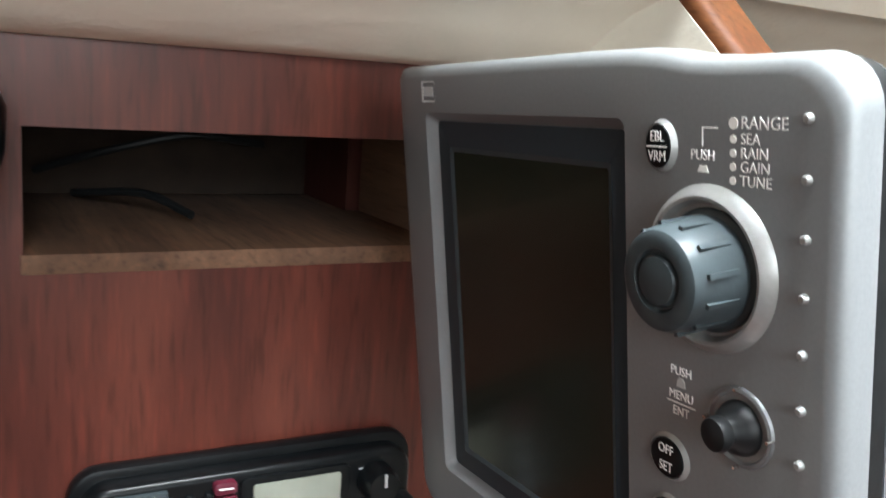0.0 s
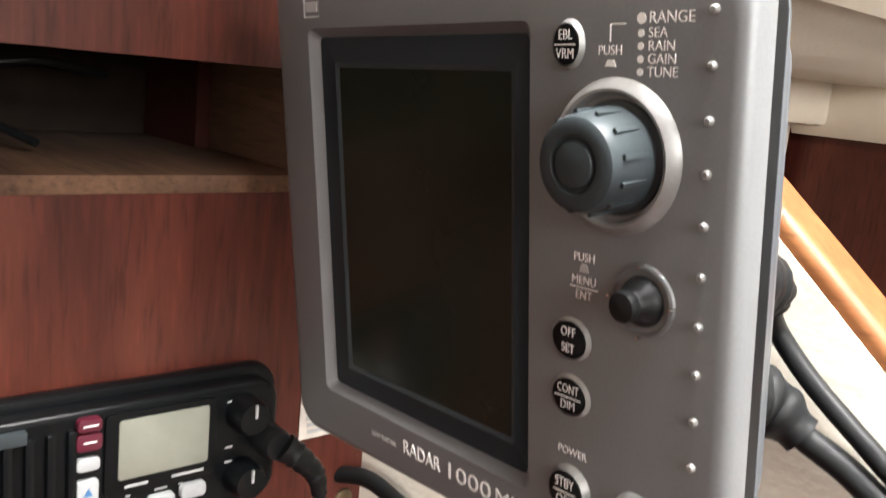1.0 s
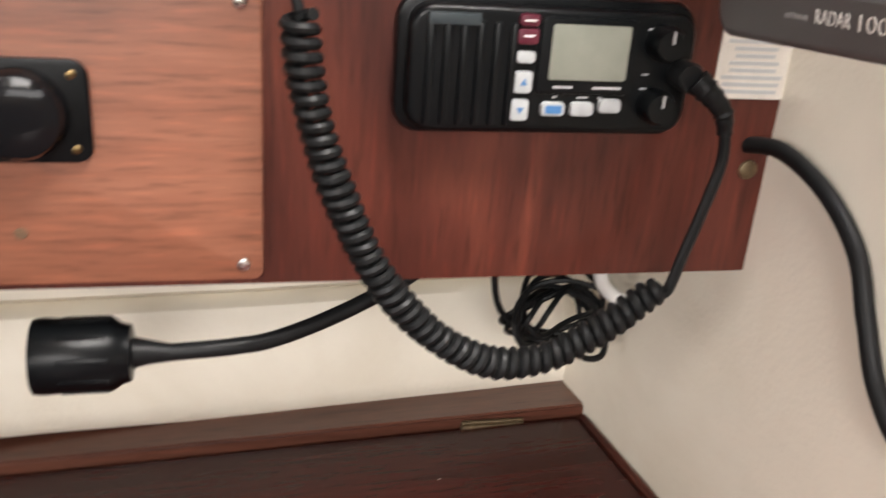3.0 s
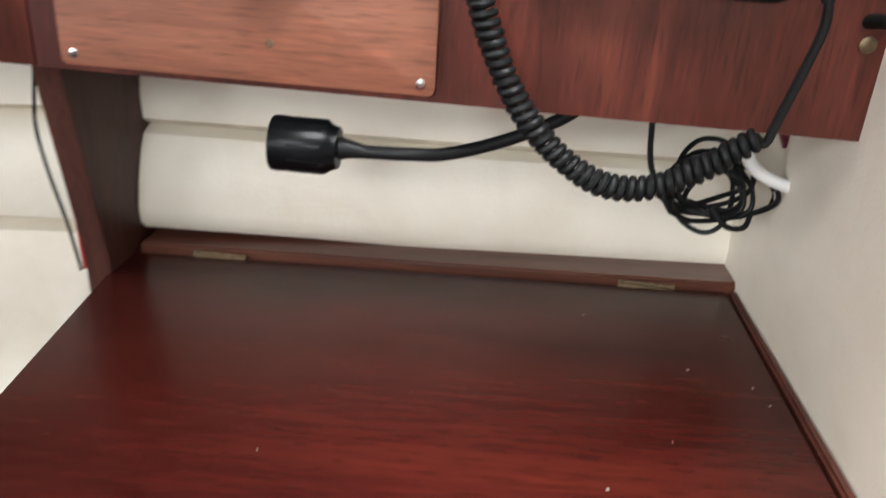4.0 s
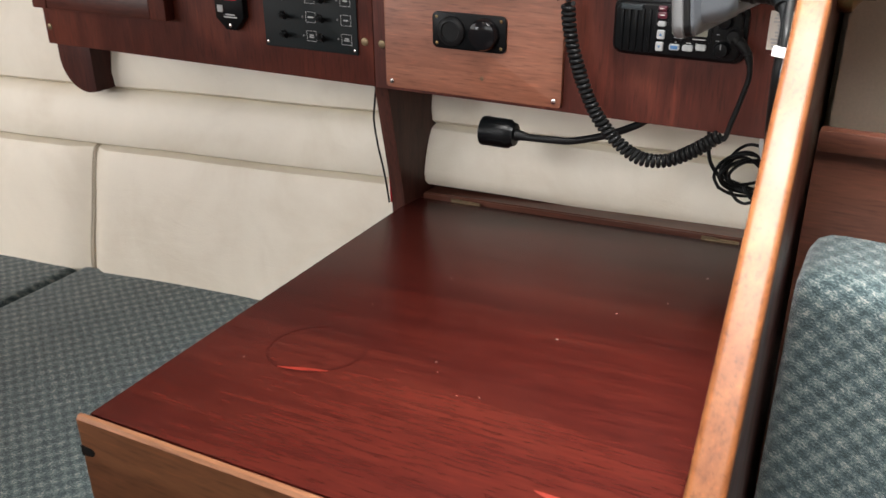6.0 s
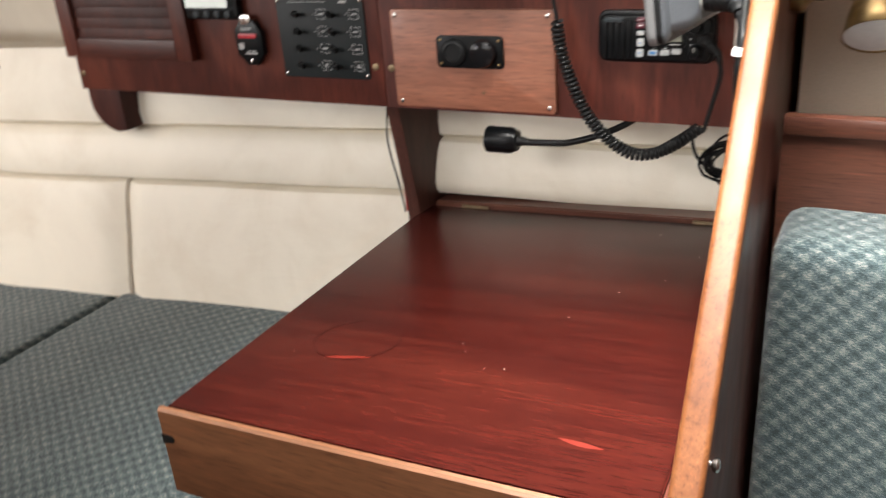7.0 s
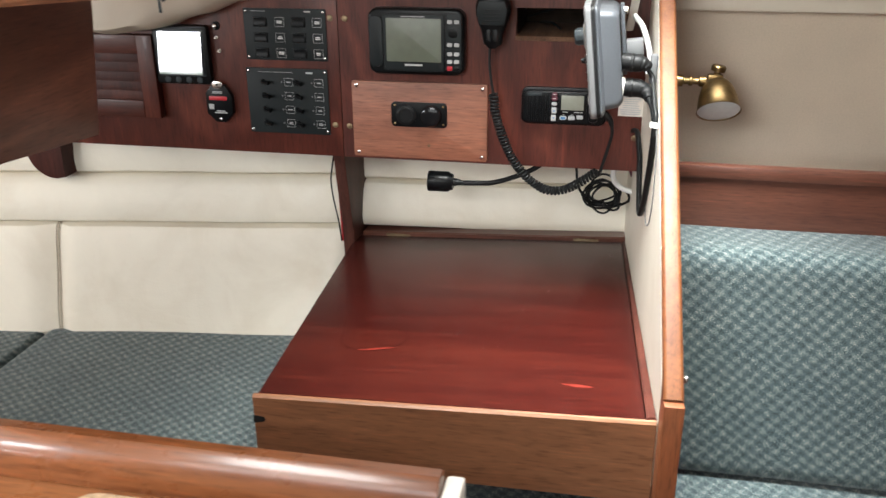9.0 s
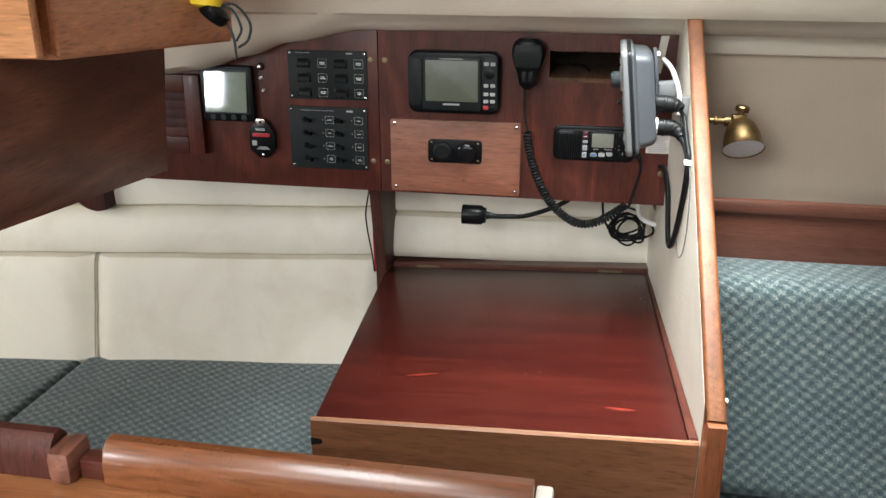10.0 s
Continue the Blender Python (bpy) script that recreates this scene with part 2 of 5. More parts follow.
BLUE = plain("blue_print", (0.045, 0.15, 0.33), 0.45, 0, 0.05, 90, 0)
YELLOW = plain("yellow_plastic", (0.80, 0.58, 0.03), 0.4, 0, 0.05, 90, 0.03)
PAPER = plain("label_paper", (0.62, 0.58, 0.52), 0.75, 0, 0.04, 90, 0.05)
CORK = plain("cork_mat", (0.55, 0.40, 0.25), 0.9, 0, 0.14, 240, 0.6)
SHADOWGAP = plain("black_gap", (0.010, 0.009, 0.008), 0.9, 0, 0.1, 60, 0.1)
PLOTTERLCD = screen("dark_green_lcd", (0.105, 0.120, 0.088), 0.4, 0.06)
NAVY = plain("blue_black_moulding", (0.017, 0.022, 0.027), 0.42, 0, 0.05, 500, 0.06)
# near-black brown that carries the shade inside the slot
SLOTSHADE = plain("slot_shade_board", (0.026, 0.017, 0.012), 0.85, 0, 0.15, 60, 0.1)
LCD = screen("grey_lcd", (0.20, 0.21, 0.175), 0.2)
LCDGREEN = screen("pale_green_lcd", (0.155, 0.205, 0.155), 0.06)
BLANKSCREEN = screen("unlit_screen_glass", (0.014, 0.0155, 0.011), 0.2)
FLOORWOOD = wood("cabin_sole_wood", (0.05, 0.022, 0.012), (0.09, 0.04, 0.02), (0.14, 0.065, 0.032), "x", 0.45)


# ---------------------------------------------------------------- mesh helpers
def box(bm, x0, x1, y0, y1, z0, z1, bevel=0.0, seg=2, m=None):
    r = bmesh.ops.create_cube(bm, size=1.0)
    mat = Matrix.Translation(((x0 + x1) / 2, (y0 + y1) / 2, (z0 + z1) / 2)) @ Matrix.Diagonal((abs(x1 - x0), abs(y1 - y0), abs(z1 - z0), 1))
    if m is not None:
        mat = m @ mat
    bmesh.ops.transform(bm, matrix=mat, verts=r["verts"])
    if bevel > 0:
        edges = {e for v in r["verts"] for e in v.link_edges}
        bmesh.ops.bevel(bm, geom=list(edges), offset=bevel, segments=seg, affect="EDGES", profile=0.6)
    return bm


def cyl(bm, p0, p1, r0, r1=None, n=24):
    a, b = Vector(p0), Vector(p1)
    r = bmesh.ops.create_cone(bm, cap_ends=True, segments=n, radius1=r0, radius2=r0 if r1 is None else r1, depth=(b - a).length)
    bmesh.ops.transform(bm, matrix=Matrix.Translation((a + b) / 2) @ (b - a).to_track_quat("Z", "Y").to_matrix().to_4x4(), verts=r["verts"])
    return bm


def prism(bm, outline, axis, a, b, bevel=0.0, seg=2):
    """outline: 2D points in the other two axes (in xyz order), swept along axis from a to b."""
    def at(p, k):
        q = list(p)
        q.insert("xyz".index(axis), k)
        return bm.verts.new(q)
    lo, hi = [at(p, a) for p in outline], [at(p, b) for p in outline]
    n = len(outline)
    f = [bm.faces.new(lo), bm.faces.new(hi)] + [bm.faces.new((lo[i], lo[(i + 1) % n], hi[(i + 1) % n], hi[i])) for i in range(n)]
    bmesh.ops.recalc_face_normals(bm, faces=f)
    if bevel > 0:
        edges = {e for q in f[:2] for e in q.edges}
        bmesh.ops.bevel(bm, geom=list(edges), offset=bevel, segments=seg, affect="EDGES", profile=0.6)
    return bm


def round_rect(x0, x1, z0, z1, r, n=6):
    pts = []
    for cx, cz, a0 in ((x1 - r, z1 - r, 0), (x0 + r, z1 - r, 90), (x0 + r, z0 + r, 180), (x1 - r, z0 + r, 270)):
        pts += [(cx + r * math.cos(radians(a0 + 90 * i / n)), cz + r * math.sin(radians(a0 + 90 * i / n))) for i in range(n + 1)]
    return pts


def ellipse(cx, cz, rx, rz, n=28):
    return [(cx + rx * math.cos(math.tau * i / n), cz + rz * math.sin(math.tau * i / n)) for i in range(n)]


def lathe(bm, profile, origin, axis, n=32):
    """profile: (radius, along) pairs, turned round axis from origin."""
    q = Vector(axis).to_track_quat("Z", "Y")
    o = Vector(origin)
    rings = [[bm.verts.new(o + q @ Vector((r * math.cos(math.tau * i / n), r * math.sin(math.tau * i / n), h))) for i in range(n)] for r, h in profile]
    fs = []
    for a, b in zip(rings, rings[1:]):
        fs += [bm.faces.new((a[i], a[(i + 1) % n], b[(i + 1) % n], b[i])) for i in range(n)]
    fs += [bm.faces.new(rings[0]), bm.faces.new(rings[-1])]
    bmesh.ops.recalc_face_normals(bm, faces=fs)
    return bm


def smooth_path(points, steps=8):
    """A Catmull-Rom line through the points."""
    p = [Vector(q) for q in points]
    p = [2 * p[0] - p[1]] + p + [2 * p[-1] - p[-2]]
    out = []
    for i in range(1, len(p) - 2):
        a, b, c, d = p[i - 1 : i + 3]
        for k in range(steps):
            t = k / steps
            out.append(0.5 * (2 * b + (c - a) * t + (2 * a - 5 * b + 4 * c - d) * t * t + (3 * b - a - 3 * c + d) * t ** 3))
    return out + [p[-2]]


def tube(bm, line, radius, n=10):
    """radius: a number, or a function of the fraction along the line."""
    line = [Vector(q) for q in line]
    up, rings = Vector((0.13, 0.31, 0.94)), []
    for i, q in enumerate(line):
        d = (line[min(i + 1, len(line) - 1)] - line[max(i - 1, 0)]).normalized()
        s = d.cross(up)
        s = s.normalized() if s.length > 1e-4 else Vector((1, 0, 0))
        up = s.cross(d).normalized()
        r = radius(i / (len(line) - 1)) if callable(radius) else radius
        rings.append([bm.verts.new(q + r * (math.cos(math.tau * k / n) * s + math.sin(math.tau * k / n) * up)) for k in range(n)])
    fs = []
    for a, b in zip(rings, rings[1:]):
        fs += [bm.faces.new((a[k], a[(k + 1) % n], b[(k + 1) % n], b[k])) for k in range(n)]
    fs += [bm.faces.new(rings[0]), bm.faces.new(rings[-1])]
    bmesh.ops.recalc_face_normals(bm, faces=fs)
    return bm


def finish(name, bm, material, smooth=True, angle=38):
    me = bpy.data.meshes.new(name)
    if smooth:
        lim = radians(angle)
        for f in bm.faces:
            f.smooth = True
        for e in bm.edges:
            if len(e.link_faces) == 2 and e.calc_face_angle(0.0) > lim:
                e.smooth = False
    bm.to_mesh(me)
    bm.free()
    me.materials.append(material)
    return new(name, me)


def thing(name, label, category, x=0.0, y=0.0, z=0.0, group="", kind="", matrix=None):
    ob = new(name)
    ob.empty_display_size = 0.02
    ob.matrix_basis = matrix if matrix is not None else Matrix.Translation((x, y, z))
    return tagged(ob, label, category, group, kind)


def part(name, bm, material, parent, label="", smooth=True):
    ob = finish(name, bm, material, smooth)
    ob.parent = parent
    return tagged(ob, label)


def solid(name, bm, material, label, category, kind="", group=""):
    return tagged(finish(name, bm, material), label, category, group, kind)


def B(*args, **kw):
    return box(bmesh.new(), *args, **kw)


def P(*args, **kw):
    return prism(bmesh.new(), *args, **kw)


def C(*args, **kw):
    return cyl(bmesh.new(), *args, **kw)


def L(*args, **kw):
    return lathe(bmesh.new(), *args, **kw)


def T(*args, **kw):
    return tube(bmesh.new(), *args, **kw)


def lettering(text, size, material, parent, m, name="lettering", align="CENTER", depth=0.0002, stretch=1.0, spacing=1.0, bold=-0.008, width=None):
    """Built-in letters as a mesh; m places them: x along the line, y up, z out of the surface."""
    cu = bpy.data.curves.new(name, "FONT")
    cu.offset = bold * size
    cu.body, cu.size, cu.extrude, cu.align_x, cu.align_y, cu.space_character, cu.resolution_u = text, size, depth, align, "CENTER", spacing, 3
    ob = bpy.data.objects.new(name, cu)
    me = bpy.data.meshes.new_from_object(ob)
    if width:
        xs = [v.co.x for v in me.vertices]
        stretch = width / (max(xs) - min(xs))
    me.transform(m @ Matrix.Diagonal((stretch, 1, 1, 1)))
    bpy.data.objects.remove(ob)
    me.materials.clear()
    me.materials.append(material)
    out = new(name, me)
    out.parent = parent
    return out


# letters on a surface that faces -y: x to the right, z up
def on_front(x, y, z):
    return Matrix.Translation((x, y, z)) @ Euler((radians(90), 0, 0)).to_matrix().to_4x4()


# ---------------------------------------------------------------- the cabin shell
solid("floor", B(-2.6, 1.7, -2.75, 0.6, -0.05, 0.0), FLOORWOOD, "dark varnished wooden cabin sole", "floor", "structure")
solid("wall_hull", B(-2.6, 1.7, 0.42, 0.47, 0.0, 1.98), LINER, "cream lined hull side behind the berths", "wall", "structure")
# out of view; its opening is added for the forward fill lamp
def forward_wall():
    bm = bmesh.new()
    for a in ((-2.75, -2.35, 0.0, 1.98), (-0.85, 0.47, 0.0, 1.98), (-2.35, -0.85, 0.0, 1.05), (-2.35, -0.85, 1.80, 1.98)):
        box(bm, -2.66, -2.6, *a)
    return bm


solid("wall_forward", forward_wall(), TEAK_V, "unseen brown wooden bulkhead with an added opening", "wall", "structure")
solid("wall_aft", B(0.62, 0.66, -2.75, 0.47, 0.0, 1.98), MAHOGANY, "red-brown mahogany bulkhead at the berth's end", "wall", "structure")


# out of view; the long opening is added for the side fill lamp
def far_side():
    bm = bmesh.new()
    for x0, x1, z0, z1 in ((-2.6, 1.1, 0.0, 1.11), (-2.6, 1.1, 1.63, 1.98), (-2.6, -2.55, 1.11, 1.63), (-2.01, -1.28, 1.11, 1.63), (0.28, 1.1, 1.11, 1.63), (-1.28, 0.28, 1.11, 1.27), (-2.55, -2.01, 1.58, 1.63)):
        box(bm, x0, x1, -2.70, -2.64, z0, z1)
    return bm


solid("wall_far_side", far_side(), LINER, "unseen cream lined cabin side with an added long opening", "wall", "structure")


def roof():
    bm = bmesh.new()
    xs, ys = (-2.6, -0.88, -0.36, -0.24, 0.20, 1.1), (-2.64, -2.36, -1.74, -0.67, -0.27, -0.16)
    holes = {(1, 1), (3, 3)}
    for i in range(5):
        for j in range(5):
            if (i, j) not in holes:
                box(bm, xs[i], xs[i + 1], ys[j], ys[j + 1], 1.86, 1.90)
    return bm


solid("ceiling", roof(), LINER, "cream vinyl cabin headlining with two hatch openings", "ceiling", "structure")


# side deck lining: a soft roll over the panel that sags towards the forward end
def sag(x):
    pts = [(-2.7, 1.20), (-1.45, 1.235), (-1.22, 1.215), (-1.10, 1.187), (-0.98, 1.173), (-0.90, 1.184), (-0.82, 1.208), (-0.73, 1.236), (-0.58, 1.262), (0.0, 1.264), (1.2, 1.264)]
    for (a, u), (b, v) in zip(pts, pts[1:]):
        if a <= x <= b:
            k = (x - a) / (b - a)
            k = k * k * (3 - 2 * k)
            return u + (v - u) * k
    return pts[0][1]


def side_deck():
    bm = bmesh.new()
    n, rows = 150, []
    for i in range(n + 1):
        x = -2.6 + 3.7 * i / n
        z = sag(x)
        d = 1.264 - z
        wob = 0.004 * noise.noise(Vector((x * 5, 0.3, 0)))
        prof = [(0.40, z + 0.002), (0.05, z + 0.001), (-0.004, z), (-0.022 - 0.5 * d, z + 0.004 + wob), (-0.040 - 0.7 * d, z + 0.016), (-0.060 - 0.7 * d, z + 0.027 + 0.3 * d), (-0.075 - 0.5 * d, 1.296), (-0.082, 1.300), (-0.090, 1.300), (-0.10, 1.312), (-0.112, 1.36), (-0.13, 1.5), (-0.16, 1.7), (-0.2, 1.86), (0.40, 1.86)]
        rows.append([bm.verts.new((x, a, b)) for a, b in prof])
    fs = []
    for a, b in zip(rows, rows[1:]):
        fs += [bm.faces.new((a[k], a[(k + 1) % len(a)], b[(k + 1) % len(a)], b[k])) for k in range(len(a))]
    fs += [bm.faces.new(rows[0]), bm.faces.new(rows[-1])]
    bmesh.ops.recalc_face_normals(bm, faces=fs)
    return bm


solid("side_deck_lining", side_deck(), LINER, "padded cream vinyl lining under the side deck, sagging at one end", "lining", "structure")


def window_frame(name, x0, x1, y0, y1, z):
    bm = bmesh.new()
    for a in ((x0 - 0.03, x0, y0 - 0.03, y1 + 0.03), (x1, x1 + 0.03, y0 - 0.03, y1 + 0.03), (x0, x1, y0 - 0.03, y0), (x0, x1, y1, y1 + 0.03)):
        box(bm, a[0], a[1], a[2], a[3], z - 0.02, z + 0.03, 0.004)
    return solid(name, bm, TEAK_H, "varnished wooden hatch surround in the ceiling", "hatch", "structure")


window_frame("hatch_trim_1", -0.24, 0.20, -0.67, -0.27, 1.856)
window_frame("hatch_trim_2", -0.88, -0.36, -2.36, -1.74, 1.856)

# ---------------------------------------------------------------- instrument board
SLOT = (-0.232, -0.040, 1.1810, 1.230)


def board_right():
    """One board with the slot cut through."""
    bm = bmesh.new()
    x0, x1, z0, z1 = SLOT
    loops = []
    for a0, a1, b0, b1 in ((-0.560, 0.0, 0.943, 1.30), (x0, x1, z0, z1)):
        for y in (0.0, 0.016):
            loops.append([bm.verts.new((x, y, z)) for x, z in ((a0, b0), (a1, b0), (a1, b1), (a0, b1))])
    of, ob_, nf, nb = loops
    fs = []
    for k in range(4):
        n = (k + 1) % 4
        fs += [bm.faces.new(q) for q in ((of[k], of[n], nf[n], nf[k]), (ob_[k], ob_[n], nb[n], nb[k]), (of[k], of[n], ob_[n], ob_[k]), (nf[k], nf[n], nb[n], nb[k]))]
    bmesh.ops.recalc_face_normals(bm, faces=fs)
    return bm


panel = thing("instrument_panel", "red-brown mahogany instrument board with an open letterbox slot", "panel", -0.62, 0.008, 0.943, kind="structure")


def local(bm, ob):
    bmesh.ops.transform(bm, matrix=ob.matrix_basis.inverted(), verts=bm.verts)
    return bm


part("board", local(board_right(), panel), MAHOGANY, panel, "red-brown board with a slot", smooth=False)
part("board", local(B(-1.232, -0.5615, 0.0, 0.016, 0.943, 1.30, bevel=0.0012), panel), MAHOGANY, panel)


def slot_box():
    x0, x1, z0, z1 = SLOT
    bm = bmesh.new()
    box(bm, x0 - 0.012, x0, 0.0165, 0.17, z0 - 0.012, z1 + 0.03)
    box(bm, x0 - 0.012, x1 + 0.012, 0.171, 0.18, z0 - 0.012, z1 + 0.03)
    box(bm, x0 - 0.012, x1 + 0.012, 0.0165, 0.17, z1 + 0.031, z1 + 0.04)
    return bm


# the recess's shade is put into the lining's colour
part("slot_lining", local(slot_box(), panel), SLOTSHADE, panel, "inside of the slot, coloured near-black for shade")
part("slot_cheek", local(B(SLOT[1] - 0.012, SLOT[1] - 0.0005, 0.0165, 0.100, SLOT[2] + 0.0008, SLOT[3] + 0.030), panel), STAINPLY, panel, "stained plywood cheek inside the slot")
# added behind the cheek to stop light leaking in from the side
part("slot_end", local(B(SLOT[1] - 0.020, SLOT[1] - 0.0005, 0.1005, 0.1705, SLOT[2] + 0.0008, SLOT[3] + 0.030), panel), DARKWOOD, panel, "added dark piece closing the slot's inner end")
part("slot_shelf", local(B(SLOT[0] - 0.001, SLOT[1] + 0.001, -0.0012, 0.17, SLOT[2] - 0.0075, SLOT[2] + 0.0006, bevel=0.001), panel), STAINPLY, panel, "raw plywood slot floor")
for sx, sz in ((-0.575, 1.005), (-0.547, 1.004), (-0.575, 1.205), (-0.547, 1.205), (-1.222, 0.972), (-0.014, 1.005)):
    part("brass_screw", local(L([(0.0058, 0), (0.0054, 0.0012), (0.0035, 0.0019)], (sx, 0.0, sz), (0, -1, 0), n=16), panel), OLDBRASS, panel, "dulled brass screw head")

# ---------------------------------------------------------------- bulkhead beside the chart table
EDGE = [(-0.622, 0.848), (-0.088, 1.295)]  # the sloping front edge, y and z


def lean(bm):
    """The partition runs slightly askew to the board."""
    for v in bm.verts:
        v.co.x -= 0.003 + 0.0515 * v.co.y
    return bm


def bulkhead():
    outline = [(0.36, 0.0), (0.36, 1.30), (EDGE[1][0] + 0.01, 1.30), (EDGE[0][0] + 0.025, EDGE[0][1] + 0.012), (EDGE[0][0] + 0.025, 0.0)]
    return P([(y, z) for y, z in outline], "x", 0.0065, 0.0230)


bh = thing("partition", "low wooden partition faced with cream vinyl beside the chart table", "partition", 0.03, 0.0, 0.0, kind="structure")
part("core", local(lean(bulkhead()), bh), MAHOGANY, bh, "brown wooden partition board")
part("vinyl_facing", local(lean(P([(0.30, 0.660), (0.30, 1.31), (-0.068, 1.31), (-0.598, 0.858), (-0.598, 0.700)], "x", 0.0, 0.006)), bh), VINYL, bh, "cream vinyl facing")


def sloping_trim():
    a, b = Vector((0.0, *EDGE[0])), Vector((0.0, *EDGE[1]))
    d = (b - a).normalized()
    nrm = Vector((0, -d.z, d.y))
    bm = bmesh.new()
    n = 26
    rows = []
    for i in range(n + 1):
        q = a + (b - a) * i / n
        if i == n:
            q = q + Vector((0, 0.02, 0.022))
        prof = []
        for px, pn in round_rect(0.0003, 0.0255, -0.022, 0.004, 0.005, 4):
            prof.append(bm.verts.new(q + Vector((px, 0, 0)) + nrm * pn))
        rows.append(prof)
    fs = []
    for u, v in zip(rows, rows[1:]):
        m = len(u)
        fs += [bm.faces.new((u[k], u[(k + 1) % m], v[(k + 1) % m], v[k])) for k in range(m)]
    fs += [bm.faces.new(rows[0]), bm.faces.new(rows[-1])]
    bmesh.ops.recalc_face_normals(bm, faces=fs)
    return bm


part("sloping_trim", local(lean(sloping_trim()), bh), TEAK, bh, "glossy varnished teak edge trim")
part("corner_post", local(lean(B(0.0003, 0.0252, -0.636, -0.598, 0.0, 0.8475, bevel=0.002)), bh), TEAK_V, bh, "varnished brown corner post")
part("knob", local(lean(L([(0.0022, 0), (0.0022, 0.002), (0.0050, 0.003), (0.0058, 0.006), (0.0045, 0.0078), (0.002, 0.0085)], (0.0245, -0.585, 0.858), (1, 0, 0), n=20)), bh), CHROME, bh, "small steel knob")

# ---------------------------------------------------------------- chart table
def tz(x, y):
    """The lid's surface: it rises towards the front and a little towards the partition."""
    return 0.752 + 0.0417 * x - 0.076 * y


table = thing("chart_table", "glossy red mahogany chart table with a hinged lid and teak front", "table", -0.28, -0.2, 0.64)


def slab(x0f, x1f, x0b, x1b, yf0, yf1, yb, t0, t1):
    """A board that follows the table's gentle slope; t0, t1: heights below and above its plane."""
    bm = bmesh.new()
    pts = ((x0f, yf0), (x1f, yf1), (x1b, yb), (x0b, yb))
    lo = [bm.verts.new((x, y, tz(x, y) + t0)) for x, y in pts]
    hi = [bm.verts.new((x, y, tz(x, y) + t1)) for x, y in pts]
    fs = [bm.faces.new(lo), bm.faces.new(hi)] + [bm.faces.new((lo[i], lo[(i + 1) % 4], hi[(i + 1) % 4], hi[i])) for i in range(4)]
    bmesh.ops.recalc_face_normals(bm, faces=fs)
    bmesh.ops.bevel(bm, geom=list(bm.edges), offset=0.0022, segments=2, affect="EDGES")
    return bm


part("lid", local(slab(-0.5155, 0.0130, -0.5920, -0.0185, -0.5885, -0.5915, 0.158, -0.018, 0.0), table), TABLEWOOD, table, "glossy dark red lid")
part("back_strip", local(slab(-0.5805, -0.0045, -0.5805, -0.0080, 0.163, 0.163, 0.235, -0.018, 0.008), table), CABWOOD_H, table, "brown fixed strip behind the hinges")
part("side_strip", local(slab(0.0145, 0.0265, -0.0170, -0.0115, -0.5915, -0.5915, 0.158, -0.018, 0.003), table), MAHOGANY_H, table, "brown inlay strip")


def front_board():
    bm = bmesh.new()
    r = []
    for x, y, low in ((-0.5195, -0.598, 0.668), (0.0270, -0.601, 0.676)):
        top = tz(x, y) + 0.001
        prof = [(0.0, low), (0.0, top - 0.003), (0.0025, top + 0.0002), (0.0060, top + 0.0008), (0.0085, top - 0.0015), (0.0085, low)]
        r.append([bm.verts.new((x, y + dy, z)) for dy, z in prof])
    n = len(prof)
    fs = [bm.faces.new((r[0][k], r[0][(k + 1) % n], r[1][(k + 1) % n], r[1][k])) for k in range(n)] + [bm.faces.new(r[0]), bm.faces.new(r[1])]
    bmesh.ops.recalc_face_normals(bm, faces=fs)
    return bm


part("front_board", local(front_board(), table), BROWNWOOD, table, "varnished golden-brown front board")
def side_board():
    """Under the lid's outer edge, a little inside it."""
    bm = bmesh.new()
    rings = []
    for x, y, low in ((-0.514, -0.579, 0.668), (-0.588, 0.15, 0.655)):
        rings.append([bm.verts.new(q) for q in ((x, y, low), (x + 0.014, y, low), (x + 0.014, y, tz(x + 0.014, y) - 0.019), (x, y, tz(x, y) - 0.019))])
    fs = [bm.faces.new((rings[0][k], rings[0][(k + 1) % 4], rings[1][(k + 1) % 4], rings[1][k])) for k in range(4)] + [bm.faces.new(q) for q in rings]
    bmesh.ops.recalc_face_normals(bm, faces=fs)
    return bm


part("side_board", local(side_board(), table), BROWNWOOD, table)
part("tray_bottom", local(B(-0.498, -0.010, -0.578, 0.20, 0.657, 0.667), table), DARKWOOD, table, "dark underside")
for hx in (-0.498, -0.092):
    h = part("hinge", local(B(hx - 0.026, hx + 0.026, 0.1555, 0.1625, tz(hx, 0.16) - 0.003, tz(hx, 0.16) + 0.0022, bevel=0.0008), table), OLDBRASS, table, "thin dulled brass hinge")
    part("pin", C((hx - 0.026, 0.159, tz(hx, 0.16) + 0.003), (hx + 0.026, 0.159, tz(hx, 0.16) + 0.003), 0.0016, n=10), OLDBRASS, h).matrix_basis = table.matrix_basis.inverted()

# divider between the berth and the chart table
divider = solid("divider_post", P([(0.110, 0.46), (0.105, 0.735), (0.062, 0.9425), (0.34, 0.9425), (0.34, 0.46)], "x", -0.606, -0.582, 0.002), DIVIDERWOOD, "dark mahogany divider plank between berth and chart table", "post")

# ---------------------------------------------------------------- berth with padded back
def plan(x):
    """How far the hull side stands back along the berth."""
    return 0.118 + (x + 0.7) * 0.15 if x > -1.6 else -0.017


